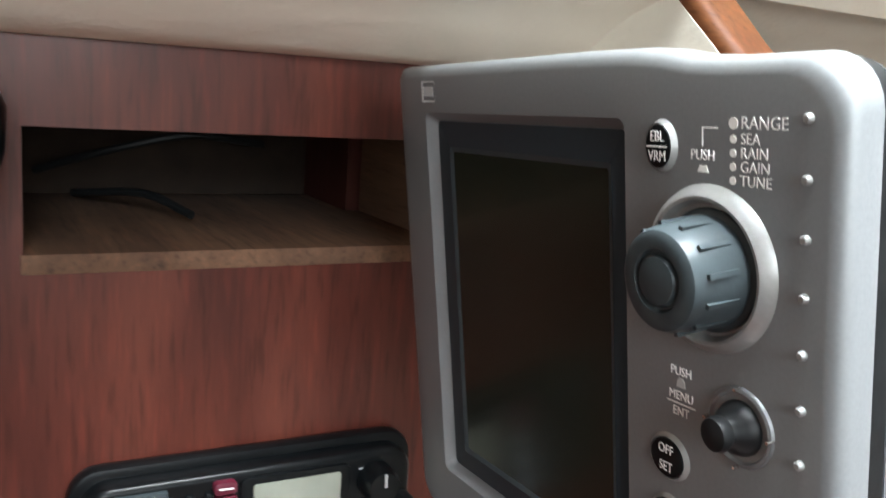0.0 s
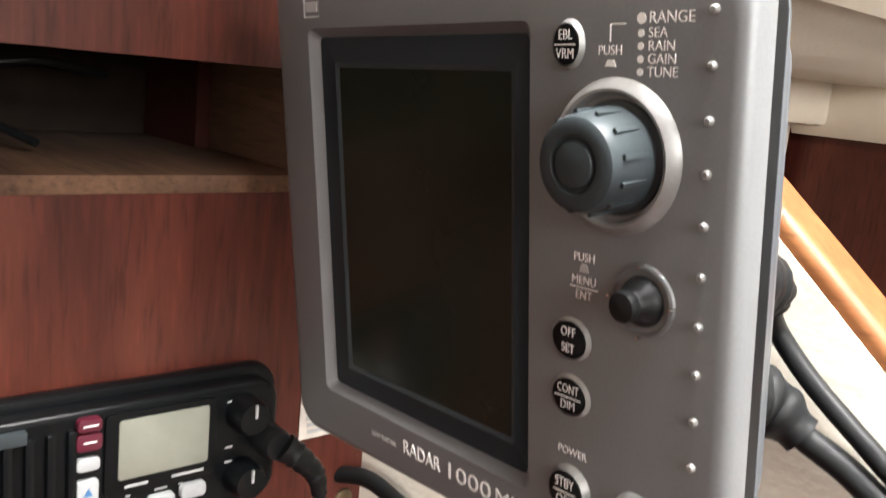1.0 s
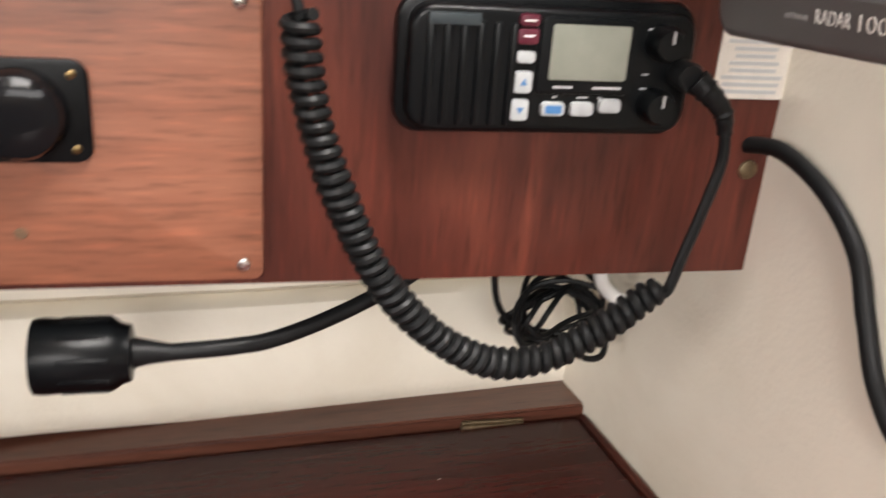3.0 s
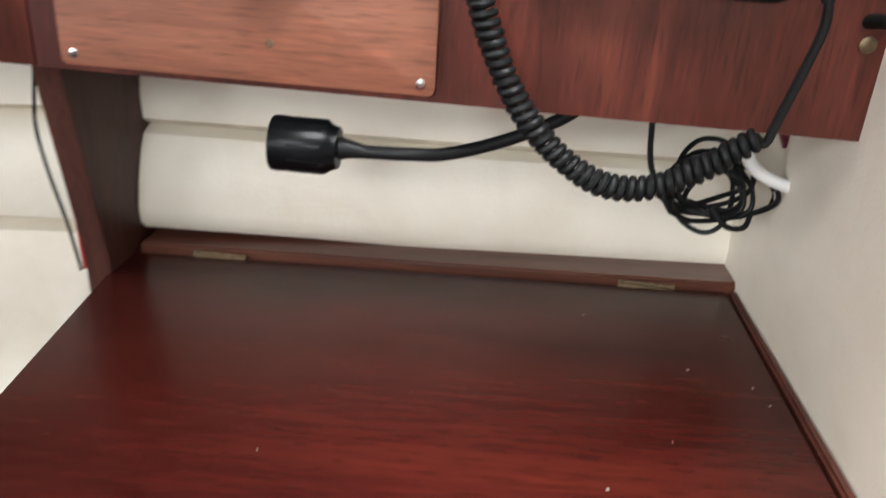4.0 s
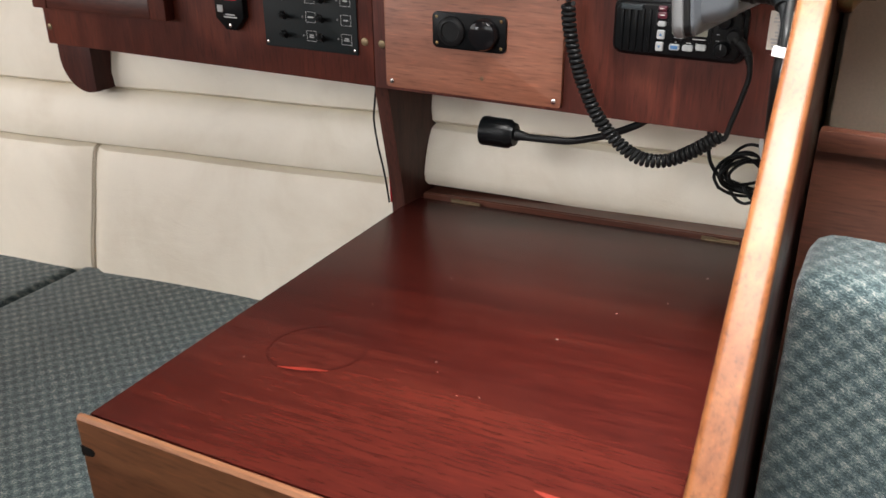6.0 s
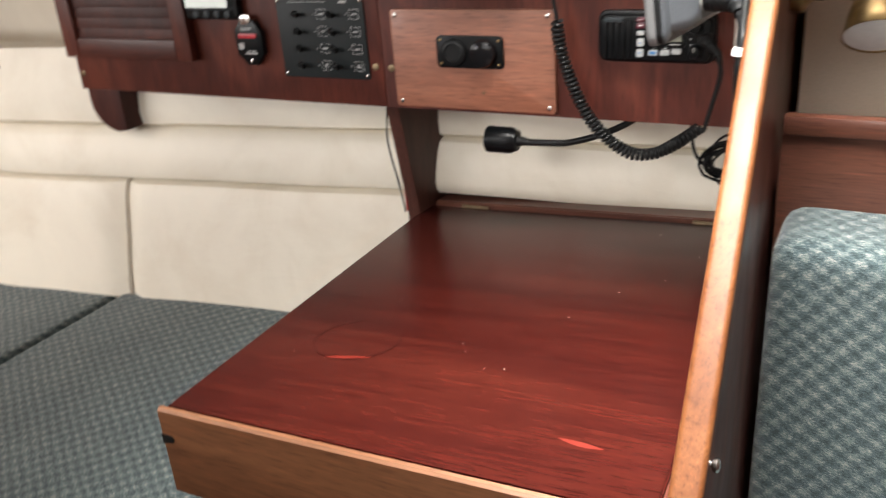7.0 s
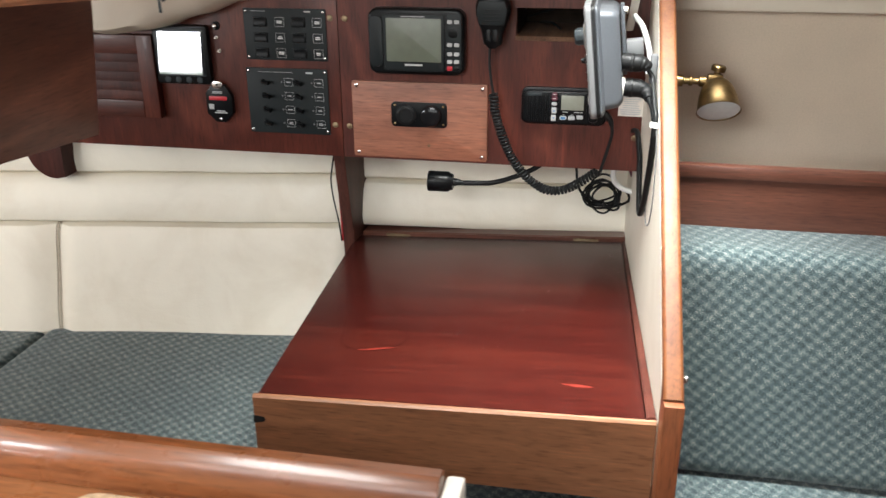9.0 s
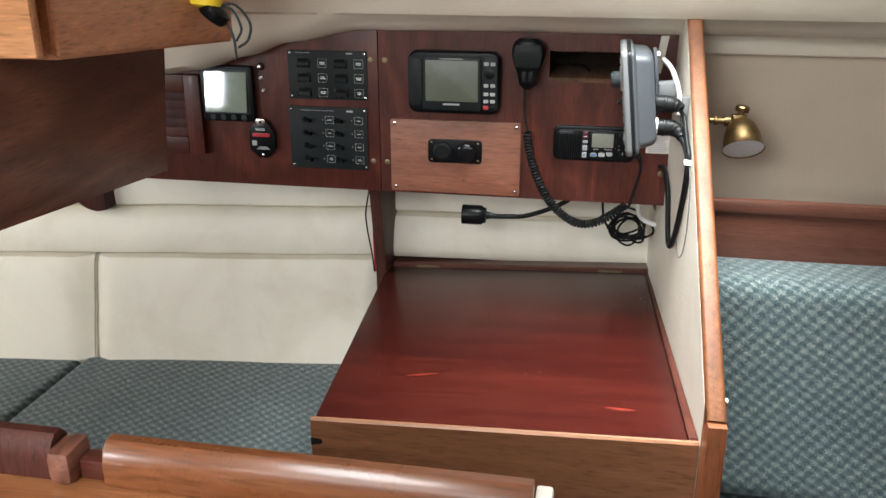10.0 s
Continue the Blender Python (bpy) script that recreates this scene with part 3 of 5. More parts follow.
def padded(x0, x1, rows, nx=40, puff=0.008):
    """rows: (y offset, z) of the padded surface from below upwards; it closes behind."""
    bm = bmesh.new()
    grid = []
    for i in range(nx + 1):
        x = x0 + (x1 - x0) * i / nx
        e = min(1.0, min(i, nx - i) / 2.0)
        line = []
        for y, z in rows:
            w = 0.003 * noise.noise(Vector((x * 7, z * 9, 1.7)))
            line.append(bm.verts.new((x, plan(x) + y + w + (1 - e) * 0.018, z + 0.002 * noise.noise(Vector((x * 4, z * 3, 5.1))))))
        line.append(bm.verts.new((x, plan(x) + rows[-1][0] + 0.07, rows[-1][1])))
        line.append(bm.verts.new((x, plan(x) + rows[0][0] + 0.14, rows[0][1])))
        grid.append(line)
    fs = []
    for a, b in zip(grid, grid[1:]):
        m = len(a)
        fs += [bm.faces.new((a[k], a[(k + 1) % m], b[(k + 1) % m], b[k])) for k in range(m)]
    fs += [bm.faces.new(grid[0]), bm.faces.new(grid[-1])]
    bmesh.ops.recalc_face_normals(bm, faces=fs)
    return bm


LOWER = [(0.020, 0.440), (0.000, 0.47), (0.010, 0.53), (0.028, 0.60), (0.042, 0.66), (0.052, 0.698), (0.061, 0.714), (0.078, 0.7190)]
UPPER1 = [(0.080, 0.7200), (0.066, 0.727), (0.062, 0.743), (0.068, 0.777), (0.078, 0.809), (0.089, 0.8245), (0.103, 0.8290)]
UPPER2 = [(0.105, 0.8300), (0.092, 0.838), (0.090, 0.865), (0.100, 0.92), (0.115, 0.99)]
for x0, x1 in ((-1.288, -0.607), (-2.30, -1.291)):
    bp = thing("berth_back_panel", "cream vinyl padded berth backrest panel", "backrest", (x0 + x1) / 2, plan((x0 + x1) / 2), 0.44, group="berth back panels")
    part("cover", local(padded(x0, x1, LOWER), bp), VINYL, bp)
    for e in (x0 + 0.0012, x1 - 0.0012):
        # darker vinyl carries the shade in the seam between the panels
        part("side_welt", local(T(smooth_path([(e, plan(e) + y + 0.014, z) for y, z in LOWER], 3), 0.0016, 8), bp), WELT, bp, "shaded seam welt")
hp = thing("hull_padding", "cream vinyl hull padding in two horizontal rolls above the berth", "padding", -1.5, 0.10, 0.73)
part("roll", local(padded(-2.55, -0.607, UPPER1, 70), hp), VINYL, hp)
part("roll", local(padded(-2.55, -0.607, UPPER2, 70), hp), VINYL, hp)


def bay(rows):
    bm = bmesh.new()
    nx, grid = 40, []
    for i in range(nx + 1):
        x = -0.5815 + 0.5815 * i / nx
        line = [bm.verts.new((x, 0.172 + 0.06 * (x + 0.57) + y + 0.004 * noise.noise(Vector((x * 6, z * 12, 3.3))), z)) for y, z in rows]
        line += [bm.verts.new((x, 0.34, rows[-1][1])), bm.verts.new((x, 0.34, rows[0][1]))]
        grid.append(line)
    fs = []
    for a, b in zip(grid, grid[1:]):
        m = len(a)
        fs += [bm.faces.new((a[k], a[(k + 1) % m], b[(k + 1) % m], b[k])) for k in range(m)]
    fs += [bm.faces.new(grid[0]), bm.faces.new(grid[-1])]
    bmesh.ops.recalc_face_normals(bm, faces=fs)
    return bm


bp = thing("bay_padding", "cream vinyl padding in two rolls behind the chart table, slightly stained", "padding", -0.29, 0.2, 0.722)
part("roll", local(bay([(0.012, 0.731), (0.002, 0.741), (0.0, 0.756), (0.006, 0.783), (0.016, 0.809), (0.026, 0.824), (0.040, 0.8285)]), bp), VINYL, bp)
part("roll", local(bay([(0.042, 0.8295), (0.030, 0.838), (0.028, 0.86), (0.036, 0.92), (0.05, 1.0)]), bp), VINYL, bp)


def cushion(x0, x1, y0, y1, z0, z1, r, slope=0.0):
    bm = bmesh.new()
    box(bm, x0, x1, y0, y1, z0, z1, r, 4)
    bmesh.ops.subdivide_edges(bm, edges=[e for e in bm.edges if e.calc_length() > 0.12], cuts=8, use_grid_fill=True)
    for v in bm.verts:
        v.co.z += 0.004 * noise.noise(v.co * 4.0)
        v.co.y += slope * (v.co.z - z0) + 0.004 * noise.noise(v.co * 3.3 + Vector((4, 1, 2)))
    return bm


solid("seat_cushion", cushion(-1.319, 0.005, -0.56, 0.20, 0.372, 0.474, 0.016), FABRIC, "blue-grey check woven berth seat cushion", "cushion", group="berth seat cushions")
solid("seat_cushion", cushion(-2.35, -1.329, -0.56, 0.05, 0.372, 0.474, 0.016), FABRIC, "blue-grey check woven berth seat cushion", "cushion", group="berth seat cushions")
solid("berth_base", B(-2.5, 0.01, -0.54, 0.30, 0.0, 0.371), TEAK_H, "brown wooden berth front under the cushions", "berth", "structure")

# bracket at the board's forward end
solid("knee_bracket", P([(-1.322, 0.9425)] + [(-1.258 - 0.064 * math.cos(radians(a)), 0.893 - 0.062 * math.sin(radians(a))) for a in range(0, 91, 6)] + [(-1.236, 0.835), (-1.236, 0.9425)], "y", 0.085, 0.17, 0.002), DARKWOOD, "dark wooden bracket with a rounded corner under the board", "bracket")

# ---------------------------------------------------------------- aft berth behind the partition
solid("shelf_wall", B(0.026, 0.60, 0.10, 0.13, 0.86, 1.30), BEIGE, "beige lined hull side above the shelf", "wall", "structure")
solid("wall_aft_lining", P([(0.6195, 1.212), (0.604, 1.212), (0.596, 1.222), (0.592, 1.245), (0.596, 1.272), (0.604, 1.282), (0.600, 1.287), (0.604, 1.292), (0.600, 1.31), (0.600, 1.855), (0.6195, 1.855)], "y", -0.75, 0.0995), LINER, "cream lining above the berth end", "lining", "structure")
solid("shelf_beam", B(0.026, 0.60, 0.06, 0.0995, 1.222, 1.268, bevel=0.008), LINER, "shaded cream padded beam under the side deck", "beam", "structure")
shelf = thing("berth_shelf", "brown mahogany shelf board with a teak fiddle rail", "shelf", 0.55, -0.09, 0.80)
part("fiddle", local(B(0.032, 0.60, -0.116, -0.096, 0.9725, 0.996, bevel=0.005), shelf), CABWOOD_H, shelf, "rounded varnished fiddle rail")
part("face_board", local(B(0.032, 0.60, -0.110, -0.092, 0.55, 0.972), shelf), CABWOOD_H, shelf, "dark red-brown face board")
part("shelf_board", local(B(0.032, 0.60, -0.0915, 0.098, 0.878, 0.890), shelf), MAHOGANY_H, shelf)
solid("back_cushion", cushion(0.0415, 0.605, -0.265, -0.125, 0.482, 0.888, 0.034, 0.10), FABRIC, "blue-grey check upholstered back cushion on the aft berth", "cushion")
solid("seat_cushion", cushion(0.066, 0.612, -0.85, -0.10, 0.372, 0.480, 0.018), FABRIC, "blue-grey check woven aft berth seat cushion", "cushion", group="berth seat cushions")
solid("aft_berth_base", B(0.067, 0.615, -0.82, -0.05, 0.0, 0.371), TEAK_H, "brown wooden base of the aft berth", "berth", "structure")
part("dark_notch", local(P([(-0.5200, 0.745), (-0.5200, 0.733), (-0.5055, 0.736), (-0.5025, 0.740), (-0.5055, 0.744)], "y", -0.5993, -0.590), table), SHADOWGAP, table, "dark gouge at the board's end")


# ---------------------------------------------------------------- things on the instrument board
def screw(parent, x, y, z, r=0.0032, material=None):
    s = part("screw", L([(r, 0), (r * 0.9, r * 0.35), (r * 0.4, r * 0.5)], (x, y, z), (0, -1, 0), n=14), material or CHROME, parent)
    return s


def bars(parent, x, y, z, w, h, rows, material, seed):
    """Illegible small print as plain bars."""
    rnd = random.Random(seed)
    bm = bmesh.new()
    for i in range(rows):
        zz = z + h / 2 - (i + 0.5) * h / rows
        ww = w * rnd.uniform(0.6, 1.0)
        box(bm, x - ww / 2, x + ww / 2, y - 0.0002, y, zz - 0.28 * h / rows, zz + 0.28 * h / rows)
    return part("print", bm, material, parent)


def outline_square(parent, x, y, z, s, h, material, t=0.0005):
    bm = bmesh.new()
    for a in ((x - s, x + s, z + h - t, z + h), (x - s, x + s, z - h, z - h + t), (x - s, x - s + t, z - h + t, z + h - t), (x + s - t, x + s, z - h + t, z + h - t)):
        box(bm, a[0], a[1], y - 0.0002, y, a[2], a[3])
    return part("label_frame", bm, material, parent)


# raised plate with the power sockets
plate = thing("socket_plate", "light brown plywood plate screwed to the board", "plate", -0.4090, 0.0, 1.0210)
part("plate", P(round_rect(-0.1288, 0.1288, -0.0725, 0.0725, 0.005), "y", -0.007, -0.0003, 0.0012), PLY, plate, "light brown plywood plate")
for sx, sz in ((-0.1192, 0.064), (0.1192, 0.064), (-0.1192, -0.064), (0.1192, -0.064)):
    screw(plate, sx, -0.007, sz, 0.0036)
part("plug_mark", L([(0.003, 0), (0.0025, 0.0004)], (0.018, -0.007, -0.046), (0, -1, 0), n=10), RAWPLY, plate, "pale wood filler spot")
sock = thing("socket_unit", "black twin power socket unit with a clear cap", "socket", -0.4085, -0.007, 1.034)
part("faceplate", P(round_rect(-0.053, 0.053, -0.0235, 0.0235, 0.008), "y", -0.004, -0.0003, 0.001), BLACK, sock)
part("socket_cap", L([(0.019, 0), (0.019, 0.004), (0.016, 0.006), (0.013, 0.0065), (0.012, 0.005), (0.004, 0.005)], (-0.024, -0.004, 0.0), (0, -1, 0)), RUBBER, sock, "round black rubber socket cap")
part("socket_barrel", L([(0.020, 0), (0.020, 0.008), (0.018, 0.012), (0.012, 0.014), (0.004, 0.0145)], (0.024, -0.004, 0.0), (0, -1, 0)), plain("gloss_black", (0.008, 0.008, 0.009), 0.08, 0, 0.05, 50, 0), sock, "glossy black domed cap")
for sx, sz in ((-0.046, 0.017), (0.046, 0.017), (-0.046, -0.017), (0.046, -0.017)):
    screw(sock, sx, -0.004, sz, 0.0022, BRASS)


# chartplotter
gps = thing("chart_plotter", "black marine chart plotter with a grey blank screen", "chartplotter", -0.4085, 0.0, 1.1700)
part("case", P(round_rect(-0.088, 0.088, -0.0585, 0.0585, 0.018), "y", -0.026, -0.0003, 0.006, 3), BLACK, gps, "rounded black case")
part("grip", P(round_rect(-0.086, -0.060, -0.045, 0.045, 0.011), "y", -0.0285, -0.020, 0.0015), CHARCOAL, gps)
part("bezel", P(round_rect(-0.0595, 0.052, -0.0515, 0.0480, 0.005), "y", -0.0285, -0.020, 0.0015), CHARCOAL, gps)
part("screen", P(round_rect(-0.0535, 0.0465, -0.0345, 0.0420, 0.002), "y", -0.0292, -0.022, 0.0003), PLOTTERLCD, gps, "blank grey-green screen")
part("keypad", P(round_rect(0.054, 0.083, -0.050, 0.051, 0.006), "y", -0.0280, -0.020, 0.001), CHARCOAL, gps)
bars(gps, -0.004, -0.02925, -0.040, 0.046, 0.006, 1, PRINTGREY, 4)
bars(gps, -0.004, -0.02925, 0.0450, 0.052, 0.0025, 1, PRINTGREY, 5)
for i, zz in enumerate((0.037, -0.003, -0.019, -0.0325)):
    for xx in (0.062, 0.0745):
        part("key", P(round_rect(xx - 0.0045, xx + 0.0045, zz - 0.0032, zz + 0.0032, 0.0015), "y", -0.0297, -0.0275, 0.0005), PRINTGREY, gps, "small grey key")
part("cursor_pad", L([(0.009, 0), (0.009, 0.0015), (0.006, 0.002)], (0.0685, -0.028, 0.018), (0, -1, 0), n=20), BLACK, gps)
part("power_key", P(round_rect(0.0572, 0.0668, -0.0485, -0.0405, 0.002), "y", -0.0299, -0.0275, 0.0006), RED, gps, "red key")
part("key", P(round_rect(0.070, 0.079, -0.0475, -0.0415, 0.0015), "y", -0.0292, -0.0275, 0.0005), BLACK, gps)


# switch panels
def toggle(parent, x, z, y=-0.003):
    s = part("switch", L([(0.0055, 0), (0.0055, 0.0022), (0.0040, 0.003), (0.0036, 0.006)], (x, y, z), (0, -1, 0), n=16), BLACK, parent, "black toggle switch")
    lever = part("lever", T([(x, y - 0.004, z), (x + 0.006, y - 0.009, z - 0.0002), (x + 0.014, y - 0.012, z - 0.0004)], lambda t: 0.0026 + 0.0012 * t, 10), BLACK, s)
    part("lever_tip", L([(0.0014, 0), (0.001, 0.0004)], (x + 0.001, y - 0.0068, z), (0, -1, 0), n=8), PRINTGREY, s)


sw2 = thing("switch_panel", "black circuit panel with eight toggle switches", "switch panel", -0.666, 0.0, 1.048, group="switch panels")
part("faceplate", P(round_rect(-0.081, 0.081, -0.063, 0.063, 0.002), "y", -0.003, -0.0003, 0.0006), CHARCOAL, sw2)
for c, (xs, xl) in enumerate(((-0.053, 0.0), (0.018, 0.060))):
    for r in range(4):
        zz = 0.037 - 0.0265 * r
        toggle(sw2, xs + 0.006 * (c == 0), zz)
        outline_square(sw2, xl + 0.003, -0.003, zz, 0.0085, 0.0075, PRINTGREY)
        bars(sw2, xl + 0.003, -0.003, zz, 0.010, 0.0035 + 0.002 * (r == 3), 1 + (r == 3), PRINTGREY, r + 10 * c)
        part("indicator", L([(0.0016, 0), (0.0012, 0.0012)], (xl - 0.011, -0.003, zz), (0, -1, 0), n=10), GREY, sw2)
bars(sw2, 0.045, -0.003, 0.0555, 0.019, 0.006, 1, PRINTGREY, 3)
bars(sw2, -0.022, -0.003, 0.0555, 0.095, 0.0012, 1, PRINTGREY, 7)
for sx, sz in ((-0.076, 0.057), (0.076, 0.057), (-0.076, -0.057), (0.076, -0.057)):
    screw(sw2, sx, -0.003, sz, 0.0024)
sw1 = thing("switch_panel", "black circuit panel with six rocker switches", "switch panel", -0.6625, 0.0, 1.1735, group="switch panels")
part("faceplate", P(round_rect(-0.080, 0.080, -0.0475, 0.0475, 0.002), "y", -0.003, -0.0003, 0.0006), CHARCOAL, sw1)
for c, (xs, xl) in enumerate(((-0.048, -0.010), (0.027, 0.063))):
    for r in range(3):
        zz = 0.023 - 0.0285 * r
        rk = part("rocker", B(xs - 0.0135, xs + 0.0135, -0.0055, -0.002, zz - 0.009, zz + 0.009, bevel=0.0015), BLACK, sw1, "black rocker switch")
        part("rocker_cap", P([(-0.0052, zz - 0.0075), (-0.0078, zz - 0.0075), (-0.0056, zz), (-0.0068, zz + 0.0075), (-0.0052, zz + 0.0075)], "x", xs - 0.011, xs + 0.011), BLACK, rk)
        outline_square(sw1, xl, -0.003, zz, 0.009, 0.0085, PRINTGREY)
        bars(sw1, xl, -0.003, zz, 0.011, 0.006, 2, INK, r + 5 * c)
bars(sw1, 0.045, -0.003, 0.0425, 0.018, 0.0045, 1, PRINTGREY, 3)
bars(sw1, -0.05, -0.003, 0.0425, 0.04, 0.0012, 1, PRINTGREY, 7)
for sx, sz in ((-0.075, 0.042), (0.075, 0.042), (-0.075, -0.042), (0.075, -0.042)):
    screw(sw1, sx, -0.003, sz, 0.0024)

# square display
disp = thing("depth_display", "square black instrument with a pale reflecting screen", "display", -0.8700, 0.0, 1.1325)
part("case", P(round_rect(-0.056, 0.056, -0.0555, 0.0555, 0.007), "y", -0.016, -0.0003, 0.003, 2), BLACK, disp)
part("screen", B(-0.044, 0.044, -0.0004, 0.0, -0.035, 0.046, m=Matrix.Translation((0, -0.0215, 0)) @ Euler((radians(-7), 0, 0)).to_matrix().to_4x4()), LCDGREEN, disp, "pale green-grey screen")
part("screen_surround", P(round_rect(-0.048, 0.048, -0.040, 0.050, 0.003), "y", -0.0165, -0.014, 0.0005), GREYDARK, disp)
for xx in (-0.033, -0.011, 0.011, 0.033):
    part("button", L([(0.0062, 0), (0.0058, 0.001), (0.003, 0.0013)], (xx, -0.016, -0.047), (0, -1, 0), n=18), GREYDARK, disp)
bars(disp, -0.036, -0.0165, 0.0525, 0.018, 0.003, 1, PRINTGREY, 2)

# hexagonal switch with a red bar
tag = thing("gas_switch", "black six-sided control switch with a red bar", "switch", -0.804, 0.0, 1.0405)
part("body", P([(-0.027, 0.020), (-0.013, 0.036), (0.013, 0.036), (0.027, 0.016), (0.027, -0.018), (0.010, -0.037), (-0.008, -0.037), (-0.027, -0.020)], "y", -0.013, -0.0003, 0.003), BLACK, tag)
part("hanger", P(round_rect(-0.010, 0.010, 0.030, 0.044, 0.006), "y", -0.0155, -0.013, 0.0005), CHROME, tag, "steel hanging tab")
part("red_bar", P(round_rect(-0.019, 0.017, 0.007, 0.0145, 0.002), "y", -0.0145, -0.0125, 0.0005), RED, tag, "red indicator bar")
part("small_key", B(-0.021, -0.011, -0.0142, -0.0128, -0.011, -0.001, bevel=0.0005), PRINTGREY, tag)
bars(tag, 0.002, -0.013, -0.016, 0.026, 0.007, 2, PRINTGREY, 8)
bars(tag, -0.002, -0.013, 0.022, 0.026, 0.005, 2, PRINTGREY, 9)
screw(tag, 0.001, -0.013, -0.030, 0.003)
screw(tag, 0.0, -0.0155, 0.038, 0.0022, BLACK)
for kx, kz in ((-0.801, 1.165), (-0.797, 1.140), (-0.8, 1.187)):
    k = thing("key_switch", "small steel barrel fitting on the board", "fitting", kx, 0.0, kz, group="barrel fittings")
    part("collar", L([(0.0075, 0), (0.0075, 0.003), (0.005, 0.004)] if kz > 1.18 else [(0.0042, 0), (0.0042, 0.002), (0.003, 0.003)], (0, 0, 0), (0, -1, 0), n=18), BLACK if kz > 1.18 else CHROME, k)
    part("barrel", L([(0.0045, 0), (0.0045, 0.007), (0.003, 0.008)] if kz > 1.18 else [(0.0022, 0), (0.002, 0.005)], (0, -0.003, 0), (0, -1, 0), n=14), CHROME, k)

# slatted locker door
door = thing("locker_door", "mahogany locker door with louvred slats and a moulded frame", "door", -1.078, 0.0, 1.088)
W, H = 0.152, 0.081
part("stile", B(W - 0.034, W, -0.020, -0.0003, -H, H, bevel=0.003), MAHOGANY, door, "lighter brown stile")
part("stile", B(-W, -W + 0.034, -0.020, -0.0003, -H, H, bevel=0.003), MAHOGANY, door)
part("rail", B(-W + 0.0345, W - 0.0345, -0.019, -0.0003, -H, -H + 0.035, bevel=0.003), MAHOGANY_H, door)
part("rail", B(-W + 0.0345, W - 0.0345, -0.019, -0.0003, H - 0.037, H, bevel=0.003), MAHOGANY_H, door)
for i in range(5):
    zz = -H + 0.0445 + 0.0185 * i
    part("slat", B(-W + 0.035, W - 0.035, -0.0035, 0.0, -0.011, 0.011, bevel=0.001, m=Matrix.Translation((0, -0.0085, zz)) @ Euler((radians(-5), 0, 0)).to_matrix().to_4x4()), DARKWOOD, door)
part("backing", B(-W + 0.035, W - 0.035, -0.002, -0.0005, -H + 0.03, H - 0.03), SHADOWGAP, door)
catch = part("catch", T([(-0.04, -0.03, H - 0.004), (-0.02, -0.034, H - 0.010), (0.0, -0.034, H - 0.008), (0.012, -0.032, H - 0.002)], 0.006, 10), BRASS, door, "tarnished brass turn catch")
part("catch_knob", L([(0.004, 0), (0.010, 0.004), (0.011, 0.009), (0.006, 0.013)], (-0.022, -0.032, H - 0.012), (0.2, -1, -0.4), n=16), BRASS, catch)

# microphone with its clip and curled lead
mic = thing("microphone", "black hand microphone hung on the board", "microphone", -0.2685, -0.008, 1.2125)
part("clip", B(-0.014, 0.014, -0.012, 0.0077, 0.0, 0.03, bevel=0.002), CHARCOAL, mic)


def mic_body():
    rows = [(0.006, 0.0105, -0.047), (0.016, 0.013, -0.040), (0.019, 0.014, -0.020), (0.0255, 0.016, -0.004), (0.030, 0.017, 0.012), (0.0305, 0.017, 0.026), (0.026, 0.016, 0.038), (0.016, 0.013, 0.044)]
    bm, rings, n = bmesh.new(), [], 28
    for rx, ry, z in rows:
        ring = []
        for i in range(n):
            a = math.tau * i / n
            c, s = math.cos(a), math.sin(a)
            ring.append(bm.verts.new((rx * math.copysign(abs(c) ** 0.7, c), -0.0265 + ry * math.copysign(abs(s) ** 0.6, s), z)))
        rings.append(ring)
    fs = [bm.faces.new((a[i], a[(i + 1) % n], b[(i + 1) % n], b[i])) for a, b in zip(rings, rings[1:]) for i in range(n)]
    fs += [bm.faces.new(rings[0]), bm.faces.new(rings[-1])]
    bmesh.ops.recalc_face_normals(bm, faces=fs)
    return bm


part("body", mic_body(), BLACK, mic, "rounded black shell")
part("front_panel", P([(-0.022, 0.034), (0.022, 0.034), (0.027, 0.018), (0.022, -0.006), (-0.022, -0.006), (-0.027, 0.018)], "y", -0.0455, -0.036, 0.002), CHARCOAL, mic)
for gz in (0.0, 0.006, 0.012, 0.018):
    part("grille_bar", B(-0.015, 0.015, -0.0465, -0.045, gz, gz + 0.0022), BLACK, mic)
for gx in (-0.010, 0.002):
    part("strain_ridge", B(gx, gx + 0.008, -0.042, -0.036, -0.034, -0.014, bevel=0.0015), RUBBER, mic)

# curled lead: from the microphone down in a bight and up to the radio
lead_top = smooth_path([(-0.274, -0.030, 1.165), (-0.2745, -0.032, 1.14), (-0.271, -0.034, 1.11), (-0.266, -0.036, 1.086)], 6)
coil_line = smooth_path([(-0.266, -0.036, 1.084), (-0.263, -0.036, 1.058), (-0.2565, -0.036, 1.031), (-0.247, -0.036, 1.004), (-0.232, -0.036, 0.971), (-0.213, -0.036, 0.944), (-0.190, -0.036, 0.923), (-0.163, -0.036, 0.910), (-0.134, -0.036, 0.912), (-0.108, -0.036, 0.926), (-0.088, -0.036, 0.941), (-0.0775, -0.036, 0.950)], 12)
lead_end = smooth_path([(-0.0785, -0.036, 0.952), (-0.071, -0.036, 0.948), (-0.0655, -0.036, 0.968), (-0.058, -0.036, 0.998), (-0.0535, -0.036, 1.02), (-0.055, -0.036, 1.038)], 8)
curl = thing("curled_lead", "black curled microphone lead hanging in a bight", "cable", -0.17, -0.03, 0.93)


